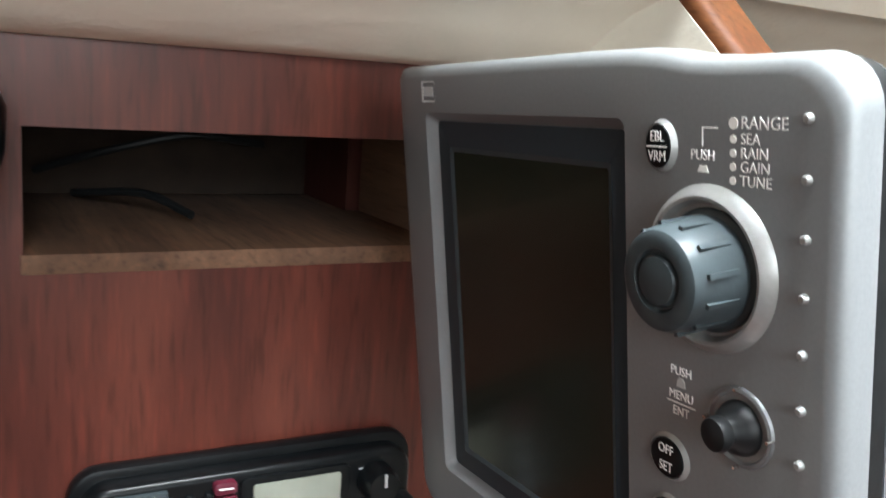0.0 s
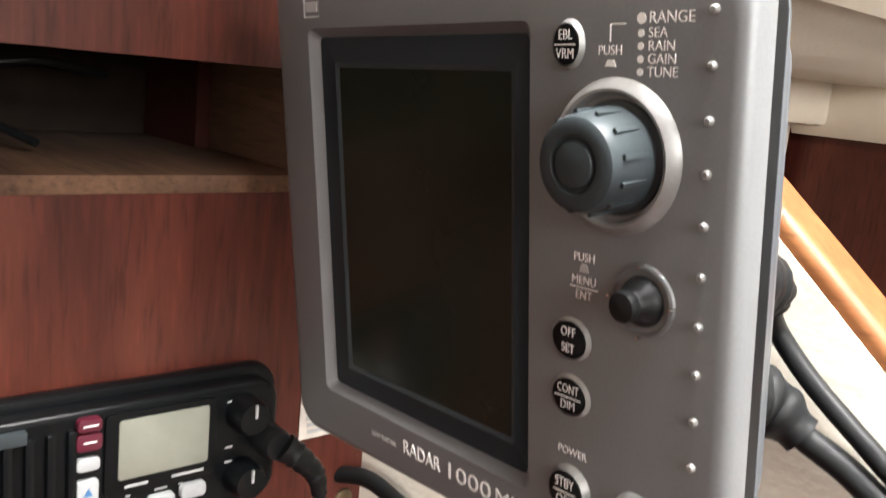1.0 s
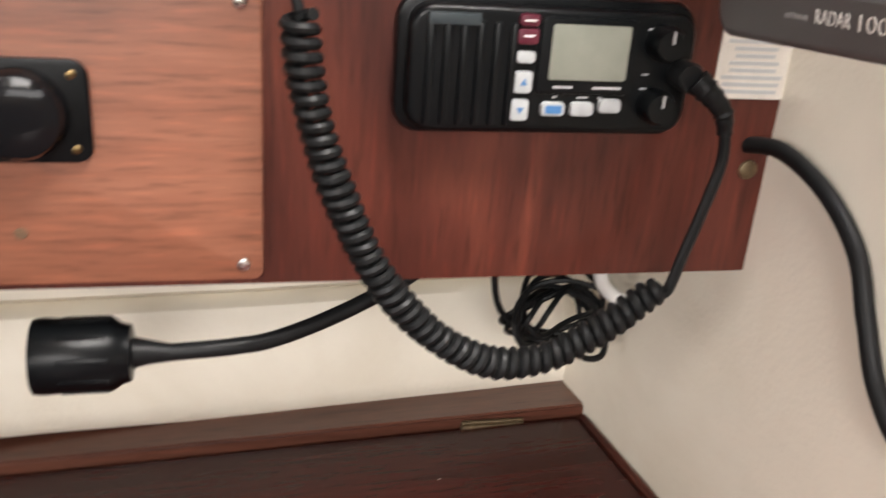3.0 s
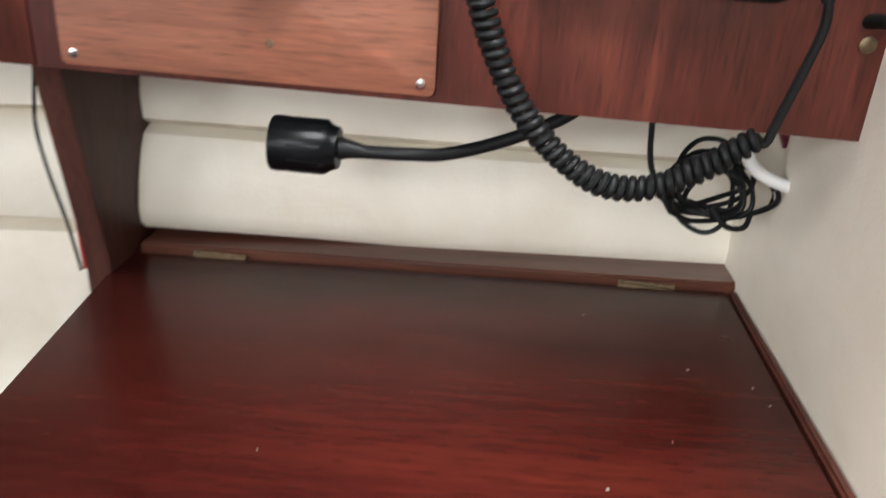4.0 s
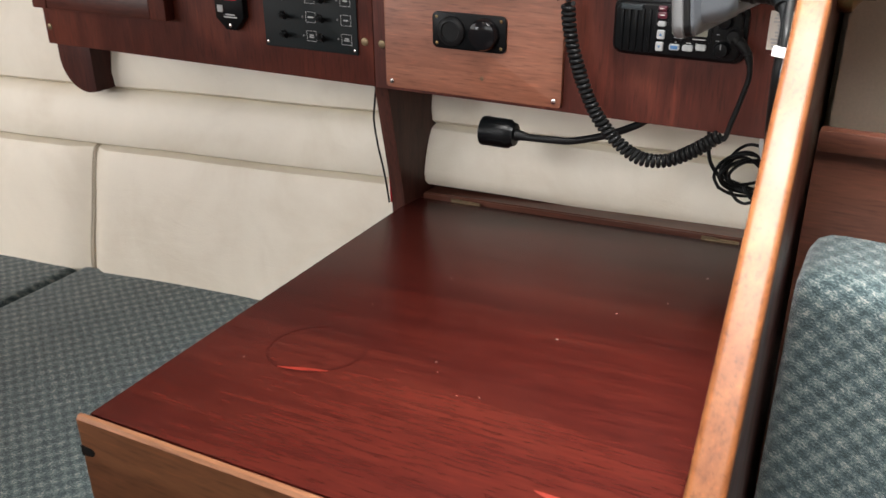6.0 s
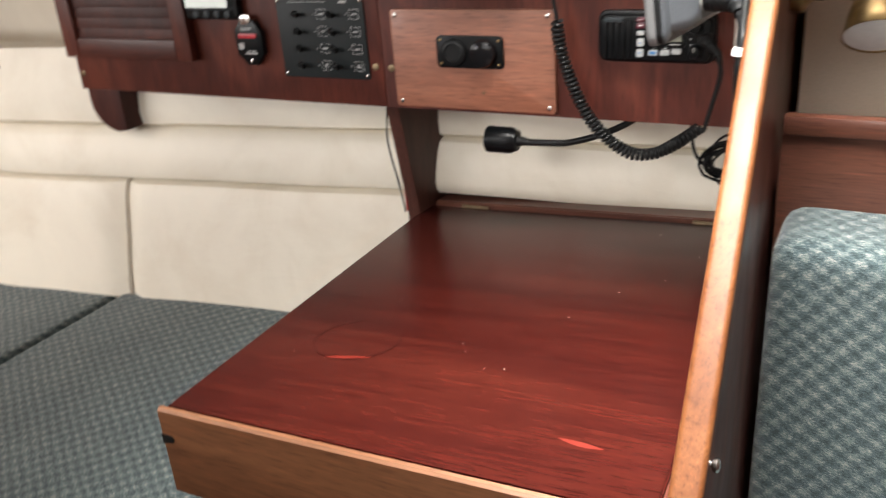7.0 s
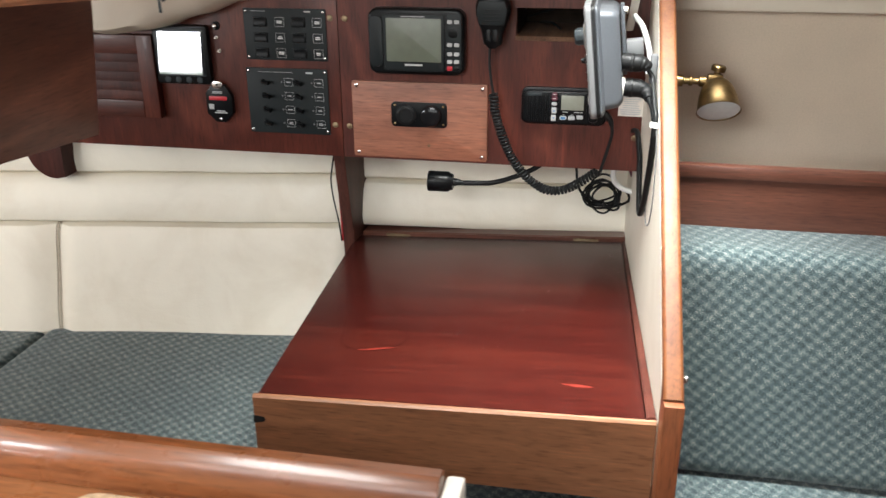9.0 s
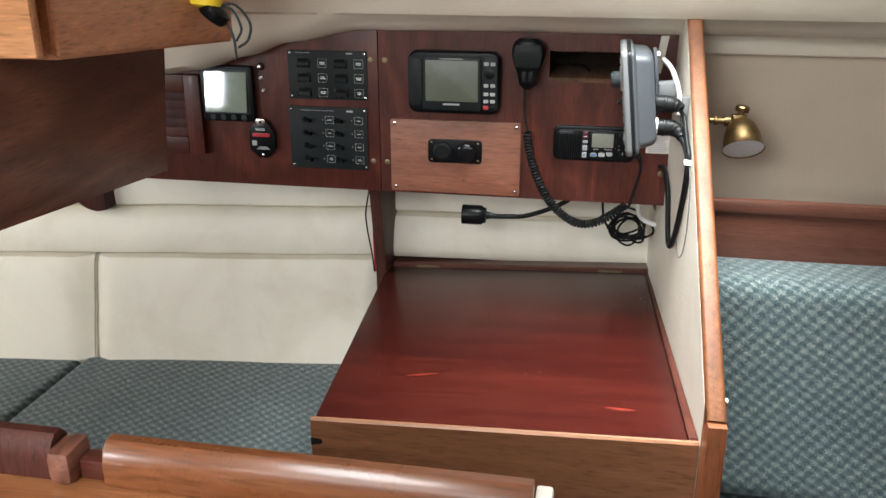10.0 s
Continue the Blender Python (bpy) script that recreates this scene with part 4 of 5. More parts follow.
def helix(line, turns, radius, wire):
    total, lens = 0.0, [0.0]
    for a, b in zip(line, line[1:]):
        total += (b - a).length
        lens.append(total)
    out, n = [], turns * 12
    j = 0
    for i in range(n + 1):
        s = total * i / n
        while j < len(lens) - 2 and lens[j + 1] < s:
            j += 1
        k = (s - lens[j]) / max(1e-9, lens[j + 1] - lens[j])
        p = line[j].lerp(line[j + 1], k)
        d = (line[j + 1] - line[j]).normalized()
        side = d.cross(Vector((0, 1, 0))).normalized()
        up = side.cross(d)
        r = radius * (1 + 0.05 * math.sin(i * 0.05))
        a = math.tau * i / 12
        out.append(p + r * (math.cos(a) * side + math.sin(a) * up))
    return out


part("coil", local(T(helix(coil_line, 50, 0.0061, 0.0027), 0.0028, 8), curl), RUBBER, curl, "tight black coil")
part("straight_end", local(T(lead_top, 0.0026, 8), curl), RUBBER, curl)
part("straight_end", local(T(lead_end, 0.0030, 8), curl), RUBBER, curl)

# VHF radio
vhf = thing("vhf_radio", "black marine VHF radio with a small grey display", "radio", -0.139, 0.0, 1.0570)
part("flange", P(round_rect(-0.0795, 0.0735, -0.0305, 0.0368, 0.013), "y", -0.009, -0.0003, 0.003, 2), BLACK, vhf, "black mounting flange")
part("front", P(round_rect(-0.0750, 0.0690, -0.0268, 0.0325, 0.011), "y", -0.019, -0.004, 0.0035, 3), BLACK, vhf)
for i in range(6):
    gx = -0.0655 + 0.0080 * i
    part("speaker_fin", B(gx - 0.0019, gx + 0.0019, -0.0218, -0.017, -0.0235, 0.0255, bevel=0.0016), BLACK, vhf)
part("speaker_top", B(-0.0675, -0.0425, -0.0222, -0.018, 0.0235, 0.0290, bevel=0.001), GREYDARK, vhf, "worn grey maker's strip")
part("display_surround", P(round_rect(-0.0125, 0.0375, -0.0075, 0.0290, 0.003), "y", -0.0207, -0.018, 0.001), BLACK, vhf)
part("display", P(round_rect(-0.0070, 0.0330, -0.0005, 0.0260, 0.0015), "y", -0.0213, -0.019, 0.0003), LCD, vhf, "blank beige-grey display")
bars(vhf, 0.001, -0.02075, -0.0040, 0.015, 0.002, 1, PRINTGREY, 1)
bars(vhf, 0.024, -0.02075, -0.0040, 0.015, 0.002, 1, PRINTGREY, 2)
part("distress_key", P(round_rect(-0.0245, -0.0140, 0.0160, 0.0235, 0.002), "y", -0.0225, -0.018, 0.001), MAROON, vhf, "maroon cover key")
part("red_key", P(round_rect(-0.0242, -0.0143, 0.0242, 0.0300, 0.0022), "y", -0.0230, -0.018, 0.0012), MAROON, vhf)
bars(vhf, -0.0192, -0.0226, 0.0200, 0.008, 0.0014, 1, INK, 1)
bars(vhf, -0.0192, -0.0231, 0.0272, 0.006, 0.0012, 1, INK, 2)


def key(x, z, w, h, r, mark=None):
    k = part("key", P(round_rect(x - w, x + w, z - h, z + h, r), "y", -0.0222, -0.018, 0.0008), KEYWHITE, vhf, "white rubber key")
    if mark == "wide":
        part("key_mark", P(round_rect(x - w * 0.7, x + w * 0.7, z - h * 0.6, z + h * 0.6, 0.0008), "y", -0.0225, -0.0215), BLUE, k)
    elif mark == "up":
        part("key_mark", P([(x - 0.0018, z - 0.0014), (x + 0.0018, z - 0.0014), (x, z + 0.002)], "y", -0.0225, -0.0215), BLUE, k)
    elif mark == "down":
        part("key_mark", P([(x - 0.0018, z + 0.0014), (x + 0.0018, z + 0.0014), (x, z - 0.002)], "y", -0.0225, -0.0215), BLUE, k)


key(-0.0193, 0.0100, 0.0047, 0.0028, 0.002)
key(-0.0194, -0.0020, 0.0044, 0.0052, 0.0018, "up")
key(-0.0200, -0.0155, 0.0044, 0.0052, 0.0018, "down")
key(-0.0028, -0.0148, 0.0060, 0.0034, 0.0022, "wide")
key(0.0122, -0.0146, 0.0060, 0.0034, 0.0022)
key(0.0268, -0.0128, 0.0058, 0.0034, 0.0022)
for xx, w in ((0.0145, 0.008), (0.0, 0.003), (0.0235, 0.003)):
    bars(vhf, xx - 0.002, -0.0193, -0.0092, w, 0.0016, 1, PRINTGREY, 3)
for kz in (0.0190, -0.0120):
    kn = part("knob", L([(0.0088, 0), (0.0085, 0.009), (0.0072, 0.0125), (0.002, 0.013)], (0.0505, -0.018, kz), (0, -1, 0), n=24), BLACK, vhf, "ribbed black knob")
    part("pointer", B(0.050, 0.051, -0.0318, -0.0305, kz + 0.001, kz + 0.007), PRINTGREY, kn)
for bz in (0.025, 0.003, -0.004):
    bars(vhf, 0.044, -0.0193, bz, 0.005, 0.0014, 1, PRINTGREY, 4)
pl = part("lead_plug", L([(0.0075, 0), (0.0075, 0.016), (0.0065, 0.018)], (0.063, -0.014, 0.004), (0, -1, 0), n=18), RUBBER, vhf, "black right-angle lead plug")
part("strain_relief", T(smooth_path([(0.066, -0.031, 0.003), (0.074, -0.035, -0.004), (0.081, -0.036, -0.012), (0.084, -0.036, -0.022)], 5), lambda t: 0.0068 - 0.0030 * t + 0.0005 * math.sin(40 * t), 12), RUBBER, pl)

# paper label
lab = thing("paper_label", "cream paper notice with small grey print", "label", -0.024, 0.0, 1.066)
part("sheet", B(-0.0215, 0.0215, -0.0008, -0.0003, -0.021, 0.021), PAPER, lab)
bars(lab, 0.0, -0.0008, 0.0, 0.039, 0.038, 10, PRINTGREY, 12)

# the little fittings inside the slot
for i, pts in enumerate((((-0.22, 0.12, 1.20), (-0.19, 0.10, 1.212), (-0.15, 0.09, 1.222), (-0.11, 0.10, 1.218)), ((-0.20, 0.14, 1.186), (-0.175, 0.08, 1.194), (-0.158, 0.05, 1.188)))):
    w = thing("loose_wire", "dark loose wire lying inside the slot", "wire", pts[0][0], pts[0][1], pts[0][2], group="loose wires in slot")
    part("wire", local(T(smooth_path(pts, 8), 0.0021, 8), w), RUBBER, w)

# ---------------------------------------------------------------- radar display on the partition
TH = radians(2.6)
_w, _u, _v = Vector((-0.99322, 0, -0.11621)), Vector((0, -1, 0)), Vector((-0.11621, 0, 0.99322))
_x, _z = _u * math.cos(TH) + _v * math.sin(TH), -_u * math.sin(TH) + _v * math.cos(TH)
RM = Matrix(((_x.x, -_w.x, _z.x, -0.09756), (_x.y, -_w.y, _z.y, -0.17), (_x.z, -_w.z, _z.z, 1.18), (0, 0, 0, 1)))
radar = thing("radar_display", "grey marine radar display with a blank screen, bracketed to the partition", "radar display", matrix=RM)


def radar_outline(i, top=0.0):
    """Front outline drawn in by i; the upper edge rises over the screen."""
    pts = []
    x0, x1, z0, z1 = -0.1115 + i, 0.0845 - i, -0.0885 + i, 0.0840 - i
    r = 0.012
    for cx, cz, a0 in ((x1 - r, z1 - r, 0),):
        pts += [(cx + r * math.cos(radians(a0 + 15 * k)), cz + r * math.sin(radians(a0 + 15 * k))) for k in range(7)]
    pts += [(0.052, z1), (0.042, z1 + 0.0005), (0.032, z1 + 0.0022), (0.022, z1 + 0.0030), (0.0, z1 + 0.0032), (-0.05, z1 + 0.0028)]
    for cx, cz, a0 in ((x0 + 0.004, z1 + 0.0025 - 0.004, 90), (x0 + 0.010, z0 + 0.010, 180)):
        rr = 0.004 if a0 == 90 else 0.010
        pts += [(cx + rr * math.cos(radians(a0 + 15 * k)), cz + rr * math.sin(radians(a0 + 15 * k))) for k in range(7)]
    pts += [(x1 - r + r * math.cos(radians(270 + 15 * k)), z0 + 0.003 + r + r * math.sin(radians(270 + 15 * k))) for k in range(7)]
    return pts


def rings_body(stack):
    """stack: (inset, y) pairs; sweeps the radar's outline back."""
    bm = bmesh.new()
    rings = [[bm.verts.new((x, y, z)) for x, z in radar_outline(i)] for i, y in stack]
    n = len(rings[0])
    fs = [bm.faces.new((a[k], a[(k + 1) % n], b[(k + 1) % n], b[k])) for a, b in zip(rings, rings[1:]) for k in range(n)]
    return bm, rings, fs


def radar_front():
    bm, rings, fs = rings_body([(0.0044, 0.0), (0.0022, 0.0005), (0.0007, 0.0019), (0.0, 0.0042), (0.0, 0.0098), (0.0014, 0.0106)])
    fs.append(bm.faces.new(rings[-1]))
    # front face with the recess for the screen cut out
    outer = rings[0]
    rec = [bm.verts.new((x, 0.0, z)) for x, z in round_rect(-0.0888, 0.0202, -0.0668, 0.0702, 0.003, 3)]
    es = [bm.edges.new((rec[k], rec[(k + 1) % len(rec)])) for k in range(len(rec))]
    oe = [bm.edges.get((outer[k], outer[(k + 1) % len(outer)])) for k in range(len(outer))]
    fs += [g for g in bmesh.ops.triangle_fill(bm, use_beauty=True, edges=es + oe)["geom"] if isinstance(g, bmesh.types.BMFace)]
    deep = [bm.verts.new((x, 0.0035, z)) for x, z in round_rect(-0.0858, 0.0172, -0.0638, 0.0672, 0.002, 3)]
    m = len(rec)
    fs += [bm.faces.new((rec[k], rec[(k + 1) % m], deep[(k + 1) % m], deep[k])) for k in range(m)]
    fs.append(bm.faces.new(deep))
    bmesh.ops.recalc_face_normals(bm, faces=fs)
    return bm


front = part("front_case", radar_front(), GREY, radar, "metallic grey front case")


def frame_ring(o, i, y0, y1):
    bm = bmesh.new()
    a = [bm.verts.new((x, y0, z)) for x, z in o]
    b = [bm.verts.new((x, y1, z)) for x, z in i]
    n = len(a)
    fs = [bm.faces.new((a[k], a[(k + 1) % n], b[(k + 1) % n], b[k])) for k in range(n)]
    c = [bm.verts.new((x, y1 + 0.004, z)) for x, z in i]
    fs += [bm.faces.new((b[k], b[(k + 1) % n], c[(k + 1) % n], c[k])) for k in range(n)]
    bmesh.ops.recalc_face_normals(bm, faces=fs)
    return bm


part("screen_bezel", frame_ring(round_rect(-0.0856, 0.0170, -0.0636, 0.0670, 0.002, 3), round_rect(-0.0738, 0.0130, -0.0542, 0.0582, 0.001, 3), 0.0032, 0.0012), NAVY, radar, "dark sloping screen surround")
part("screen_edge", frame_ring(round_rect(-0.0741, 0.0133, -0.0545, 0.0585, 0.001, 3), round_rect(-0.0724, 0.0116, -0.0528, 0.0568, 0.001, 3), 0.0011, 0.0016), GREYDARK, radar)
part("screen", B(-0.0728, 0.0120, 0.0016, 0.003, -0.0532, 0.0572), BLANKSCREEN, radar, "unlit black screen glass")


def sleeve(a, b, inset):
    bm, rings, fs = rings_body([(inset, a), (inset, b)])
    fs += [bm.faces.new(rings[0]), bm.faces.new(rings[-1])]
    bmesh.ops.recalc_face_normals(bm, faces=fs)
    return bm


part("gasket", sleeve(0.0107, 0.0160, 0.0010), RUBBER, radar, "black rubber gasket")


def rear_case():
    bm, rings, fs = rings_body([(0.0022, 0.0161), (0.0012, 0.0168), (0.0020, 0.0195), (0.0100, 0.0235), (0.0125, 0.0400), (0.0145, 0.0450), (0.0200, 0.0500)])
    fs += [bm.faces.new(rings[0]), bm.faces.new(rings[-1])]
    bmesh.ops.recalc_face_normals(bm, faces=fs)
    return bm


part("rear_case", rear_case(), SLATE, radar, "blue-grey rear case")


def on_radar(x, z, y=0.0):
    return on_front(x, y, z)


# printing on the front
def ptext(s, size, x, z, align="CENTER", stretch=0.92, mat=None):
    return lettering(s, size, mat or INK, radar, on_radar(x, z, -0.0001), "printing", align, 0.0001, stretch)


ptext("RANGE", 0.0038, 0.0580, 0.0698, "LEFT", 1.0)
for s, z in (("SEA", 0.0664), ("RAIN", 0.0634), ("GAIN", 0.0604), ("TUNE", 0.0574)):
    ptext(s, 0.0034, 0.0580, z, "LEFT", 0.98)
for i, z in enumerate((0.0698, 0.0664, 0.0634, 0.0604, 0.0574)):
    r = 0.0013 if i == 0 else 0.0009
    part("print_dot", P(ellipse(0.0560, z, r, r, 14), "y", -0.0002, 0.0), INK, radar)
part("print_line", B(0.0468, 0.0471, -0.0002, 0.0, 0.0645, 0.0688), INK, radar)
part("print_line", B(0.0471, 0.0515, -0.0002, 0.0, 0.0685, 0.0688), INK, radar)
ptext("PUSH", 0.0034, 0.0470, 0.0624)
part("print_mark", P([(0.0455, 0.0586), (0.0489, 0.0586), (0.0482, 0.0602), (0.0462, 0.0602)], "y", -0.0002, 0.0), INK, radar)
ptext("PUSH", 0.0033, 0.0402, 0.0092)
part("print_mark", P([(0.0387, 0.0052), (0.0417, 0.0052), (0.0414, 0.0068), (0.0408, 0.0076), (0.0396, 0.0076), (0.0390, 0.0068)], "y", -0.0002, 0.0), PRINTGREY, radar)
ptext("MENU", 0.0033, 0.0402, 0.0029, mat=INK)
part("print_line", B(0.0355, 0.0450, -0.0002, 0.0, 0.0008, 0.0011), INK, radar)
ptext("ENT", 0.0033, 0.0402, -0.0012)
ptext("POWER", 0.0033, 0.0372, -0.0478)
for s, size, x0, x1 in (("RADAR", 0.0074, -0.0405, -0.0208), ("1000", 0.0082, -0.0172, 0.0030), ("MKII", 0.0074, 0.0064, 0.0222)):
    lettering(s, size, INK, radar, on_radar((x0 + x1) / 2, -0.0742, -0.0001), "printing", width=x1 - x0)
ptext("LCD RADAR", 0.0026, -0.0520, -0.0752, stretch=1.0, mat=PRINTGREY)
part("maker_badge", frame_ring(round_rect(-0.0905, -0.0805, 0.0738, 0.0812, 0.0005, 2), round_rect(-0.0899, -0.0811, 0.0744, 0.0806, 0.0004, 2), -0.0003, -0.0001), PRINTGREY, radar, "small framed maker's badge")
part("badge_shape", B(-0.0890, -0.0820, -0.0003, 0.0, 0.0758, 0.0792), PRINTGREY, radar)


def oval_key(x, z, rx, rz, lines, proud):
    bm = bmesh.new()
    rim = part("key_rim", frame_ring(ellipse(x, z, rx * 1.25, rz * 1.25), ellipse(x, z, rx * 1.05, rz * 1.05), 0.0002, -0.0011 - proud), SILVER, radar, "raised silver-grey rim")
    k = part("key", P(ellipse(x, z, rx, rz), "y", -0.0014 - proud, 0.001, 0.0006), BLACK, rim, "black oval key")
    y = -0.00145 - proud
    if len(lines) == 2:
        for s, dz in zip(lines, (rz * 0.44, -rz * 0.46)):
            t = lettering(s, rz * 0.70, INK, rim, on_radar(x, z + dz, y), "printing", "CENTER", 0.0001, 0.74 if len(s) > 3 else 0.84)
    return rim


oval_key(0.0340, 0.0640, 0.0042, 0.0052, ("EBL", "VRM"), 0.0004)
oval_key(0.0362, -0.0143, 0.0058, 0.0052, ("OFF", "SET"), 0.0)
oval_key(0.0364, -0.0309, 0.0058, 0.0052, ("CONT", "DIM"), 0.0)
oval_key(0.0367, -0.0592, 0.0060, 0.0061, ("STBY", "OFF"), 0.0012)
oval_key(0.0594, -0.0590, 0.0060, 0.0061, ("X-MIT", "OFF"), 0.0012)
for lx, lz, w in ((0.0340, 0.0640, 0.0034), (0.0364, -0.0309, 0.0046), (0.0367, -0.0592, 0.0040), (0.0594, -0.0590, 0.0040)):
    pr = 0.0012 if lz < -0.05 else (0.0004 if lz > 0 else 0.0)
    part("print_line", B(lx - w, lx + w, -0.00165 - pr, -0.0014 - pr, lz - 0.0002, lz + 0.0001), INK, radar)
part("sensor_hole", L([(0.0026, 0), (0.0022, 0.0006), (0.0014, 0.0006), (0.0012, 0.0001)], (0.0489, 0.0, -0.0735), (0, -1, 0), n=18), GREYDARK, radar, "small round sensor")
for i in range(13):
    part("rivet", L([(0.00115, 0), (0.0011, 0.0008), (0.0007, 0.0013)], (0.0755, 0.0, 0.0712 - 0.0121 * i), (0, -1, 0), n=10), SILVER, radar, "tiny raised stud")

part("dial_ring", L([(0.0198, -0.0002), (0.0190, 0.0016), (0.0172, 0.0030), (0.0164, 0.0028), (0.0154, 0.0004)], (0.0492, 0.0, 0.0365), (0, -1, 0), n=48), SILVER, radar, "silver-grey dial ring")
knob = part("dial_knob", L([(0.0145, 0.0), (0.0143, 0.0012), (0.0131, 0.0018), (0.0127, 0.006), (0.0120, 0.0140), (0.0113, 0.0160), (0.0099, 0.0168), (0.0072, 0.0166), (0.0066, 0.0156), (0.0060, 0.0156), (0.0054, 0.0168), (0.0026, 0.0173)], (0.0500, 0.0, 0.0365), (0, -1, 0), n=48), GREYDARK, radar, "dark grey rotary knob")
for i in range(12):
    a = math.tau * i / 12 + 0.2
    m = Matrix.Translation((0.0500, 0, 0.0365)) @ Matrix.Rotation(-a, 4, "Y") @ Matrix.Translation((0.0124, 0, 0))
    part("grip_rib", B(-0.0004, 0.0006, -0.0132, -0.0045, -0.0006, 0.0006, m=m), GREYDARK, knob)
base = part("joystick_base", L([(0.0098, -0.0002), (0.0094, 0.0007), (0.0086, 0.0009), (0.0080, 0.0002)], (0.0591, 0.0, 0.0014), (0, -1, 0), n=36), GREY, radar)
part("joystick", L([(0.0066, 0.0), (0.0064, 0.0012), (0.0056, 0.0028), (0.0044, 0.0040), (0.0038, 0.0052), (0.0042, 0.0066), (0.0038, 0.0082), (0.0014, 0.0088)], (0.0591, 0.0, 0.0014), (-0.06, -1, 0.0), n=32), RUBBER, radar, "black rubber joystick")
for dx, dz in ((0.0, 0.0093), (0.0, -0.0093), (0.0093, 0.0), (-0.0093, 0.0)):
    part("pip", L([(0.0005, 0), (0.0004, 0.0022)], (0.0591 + dx, 0.0, 0.0014 + dz), (0, -1, 0), n=8), CHROME, base)

# bracket behind the radar
part("bracket_plate", B(-0.025, 0.025, 0.052, 0.058, -0.03, 0.075, bevel=0.002), SLATE, radar, "grey bracket plate")
part("bracket_arm", B(-0.018, 0.018, 0.058, 0.084, -0.004, 0.020, bevel=0.003), GREY, radar)
for dz in (0.064, -0.022):
    part("bracket_bolt", L([(0.006, 0), (0.006, 0.004), (0.003, 0.006)], (0.0, 0.058, dz), (0, 1, 0), n=6), CHROME, radar)


# plugs and leads behind the radar
def lead(label, plug0, plug1, out, r, cable, rc, tie=None, ring=False):
    """A barrel from plug0 to plug1 that turns by a rounded elbow towards out, and the lead that leaves it."""
    th = thing("radar_lead", label, "cable", *plug0, group="radar leads")
    a, b, o = Vector(plug0), Vector(plug1), Vector(out)
    q = b - a
    n = q.length
    part("plug", local(L([(r * 0.92, 0), (r, 0.003), (r, n * 0.52), (r * 1.07, n * 0.55), (r * 1.07, n * 0.66), (r * 0.98, n * 0.70), (r * 0.96, n)], a, q, n=28), th), RUBBER, th, "thick black rubber plug")
    part("elbow", local(T(smooth_path([a + q * 0.8, b, b + q.normalized() * r * 0.35 + (o - b) * 0.35, o], 8), lambda t: r * (1.0 - 0.52 * t ** 2 + 0.05 * math.sin(26 * t) * (t > 0.45)), 18), th), RUBBER, th, "moulded black elbow")
    if ring:
        part("ring", local(L([(r * 1.0, -0.004), (r * 1.08, -0.002), (r * 1.08, 0.006), (r * 1.0, 0.008)], a, q, n=28), th), WHITE, th, "white locking ring")
    part("lead", local(T(smooth_path([out] + cable, 8), rc, 12), th), RUBBER, th, "black lead")
    if tie:
        part("cable_tie", local(L([(rc * 1.5, -0.004), (rc * 1.6, 0), (rc * 1.5, 0.004)], tie, (0.1, 0.2, 1), n=14), th), WHITE, th, "white cable tie")
    return th


lead("black radar plug and lead looping down beside the partition", (-0.048, -0.214, 1.143), (-0.018, -0.216, 1.142), (-0.003, -0.233, 1.130), 0.0140,
     [(0.0035, -0.252, 1.119), (0.0066, -0.280, 1.098), (0.0062, -0.276, 1.062), (0.0050, -0.252, 1.015), (0.0034, -0.218, 0.965), (0.0014, -0.178, 0.928), (0.0, -0.145, 0.918), (-0.0012, -0.120, 0.935), (-0.003, -0.103, 0.964), (-0.004, -0.087, 0.991), (-0.007, -0.058, 1.012), (-0.010, -0.020, 1.022), (-0.018, 0.006, 1.018)], 0.0047, (0.0066, -0.2795, 1.102), True)
lead("black angled radar plug with a short lead", (-0.048, -0.212, 1.181), (-0.020, -0.214, 1.179), (-0.007, -0.216, 1.170), 0.0135,
     [(0.0, -0.218, 1.160), (0.002, -0.232, 1.146), (0.0045, -0.256, 1.128), (0.0075, -0.276, 1.112), (0.0078, -0.281, 1.085), (0.0075, -0.272, 1.05)], 0.0036)
solid("cable_clamp", B(-0.004, 0.0072, -0.204, -0.186, 1.146, 1.190, bevel=0.003), GREY, "small grey plastic cable clamp on the partition", "clamp")
th = thing("white_lead", "white coaxial lead bent round behind the radar", "cable", -0.03, -0.1, 1.2, group="radar leads")
part("lead", local(T(smooth_path([(-0.030, -0.06, 1.228), (-0.016, -0.10, 1.215), (-0.004, -0.135, 1.18), (-0.004, -0.15, 1.15)], 8), 0.0045, 10), th), WHITE, th)
th = thing("thin_wire", "thin grey wire looping down the partition", "wire", 0.006, -0.35, 1.0)
part("wire", local(T(smooth_path([(0.0095, -0.282, 1.10), (0.0115, -0.305, 1.06), (0.0118, -0.310, 1.0), (0.0105, -0.290, 0.955), (0.0080, -0.250, 0.935), (0.0060, -0.21, 0.95)], 8), 0.0009, 6), th), GREY, th)
solid("wood_strip", P([(-0.043, 1.196), (-0.030, 1.196), (-0.020, 1.2625), (-0.034, 1.2625)], "y", -0.010, -0.0005, 0.001), PAPER, "short pale wooden strip under the lining", "strip")

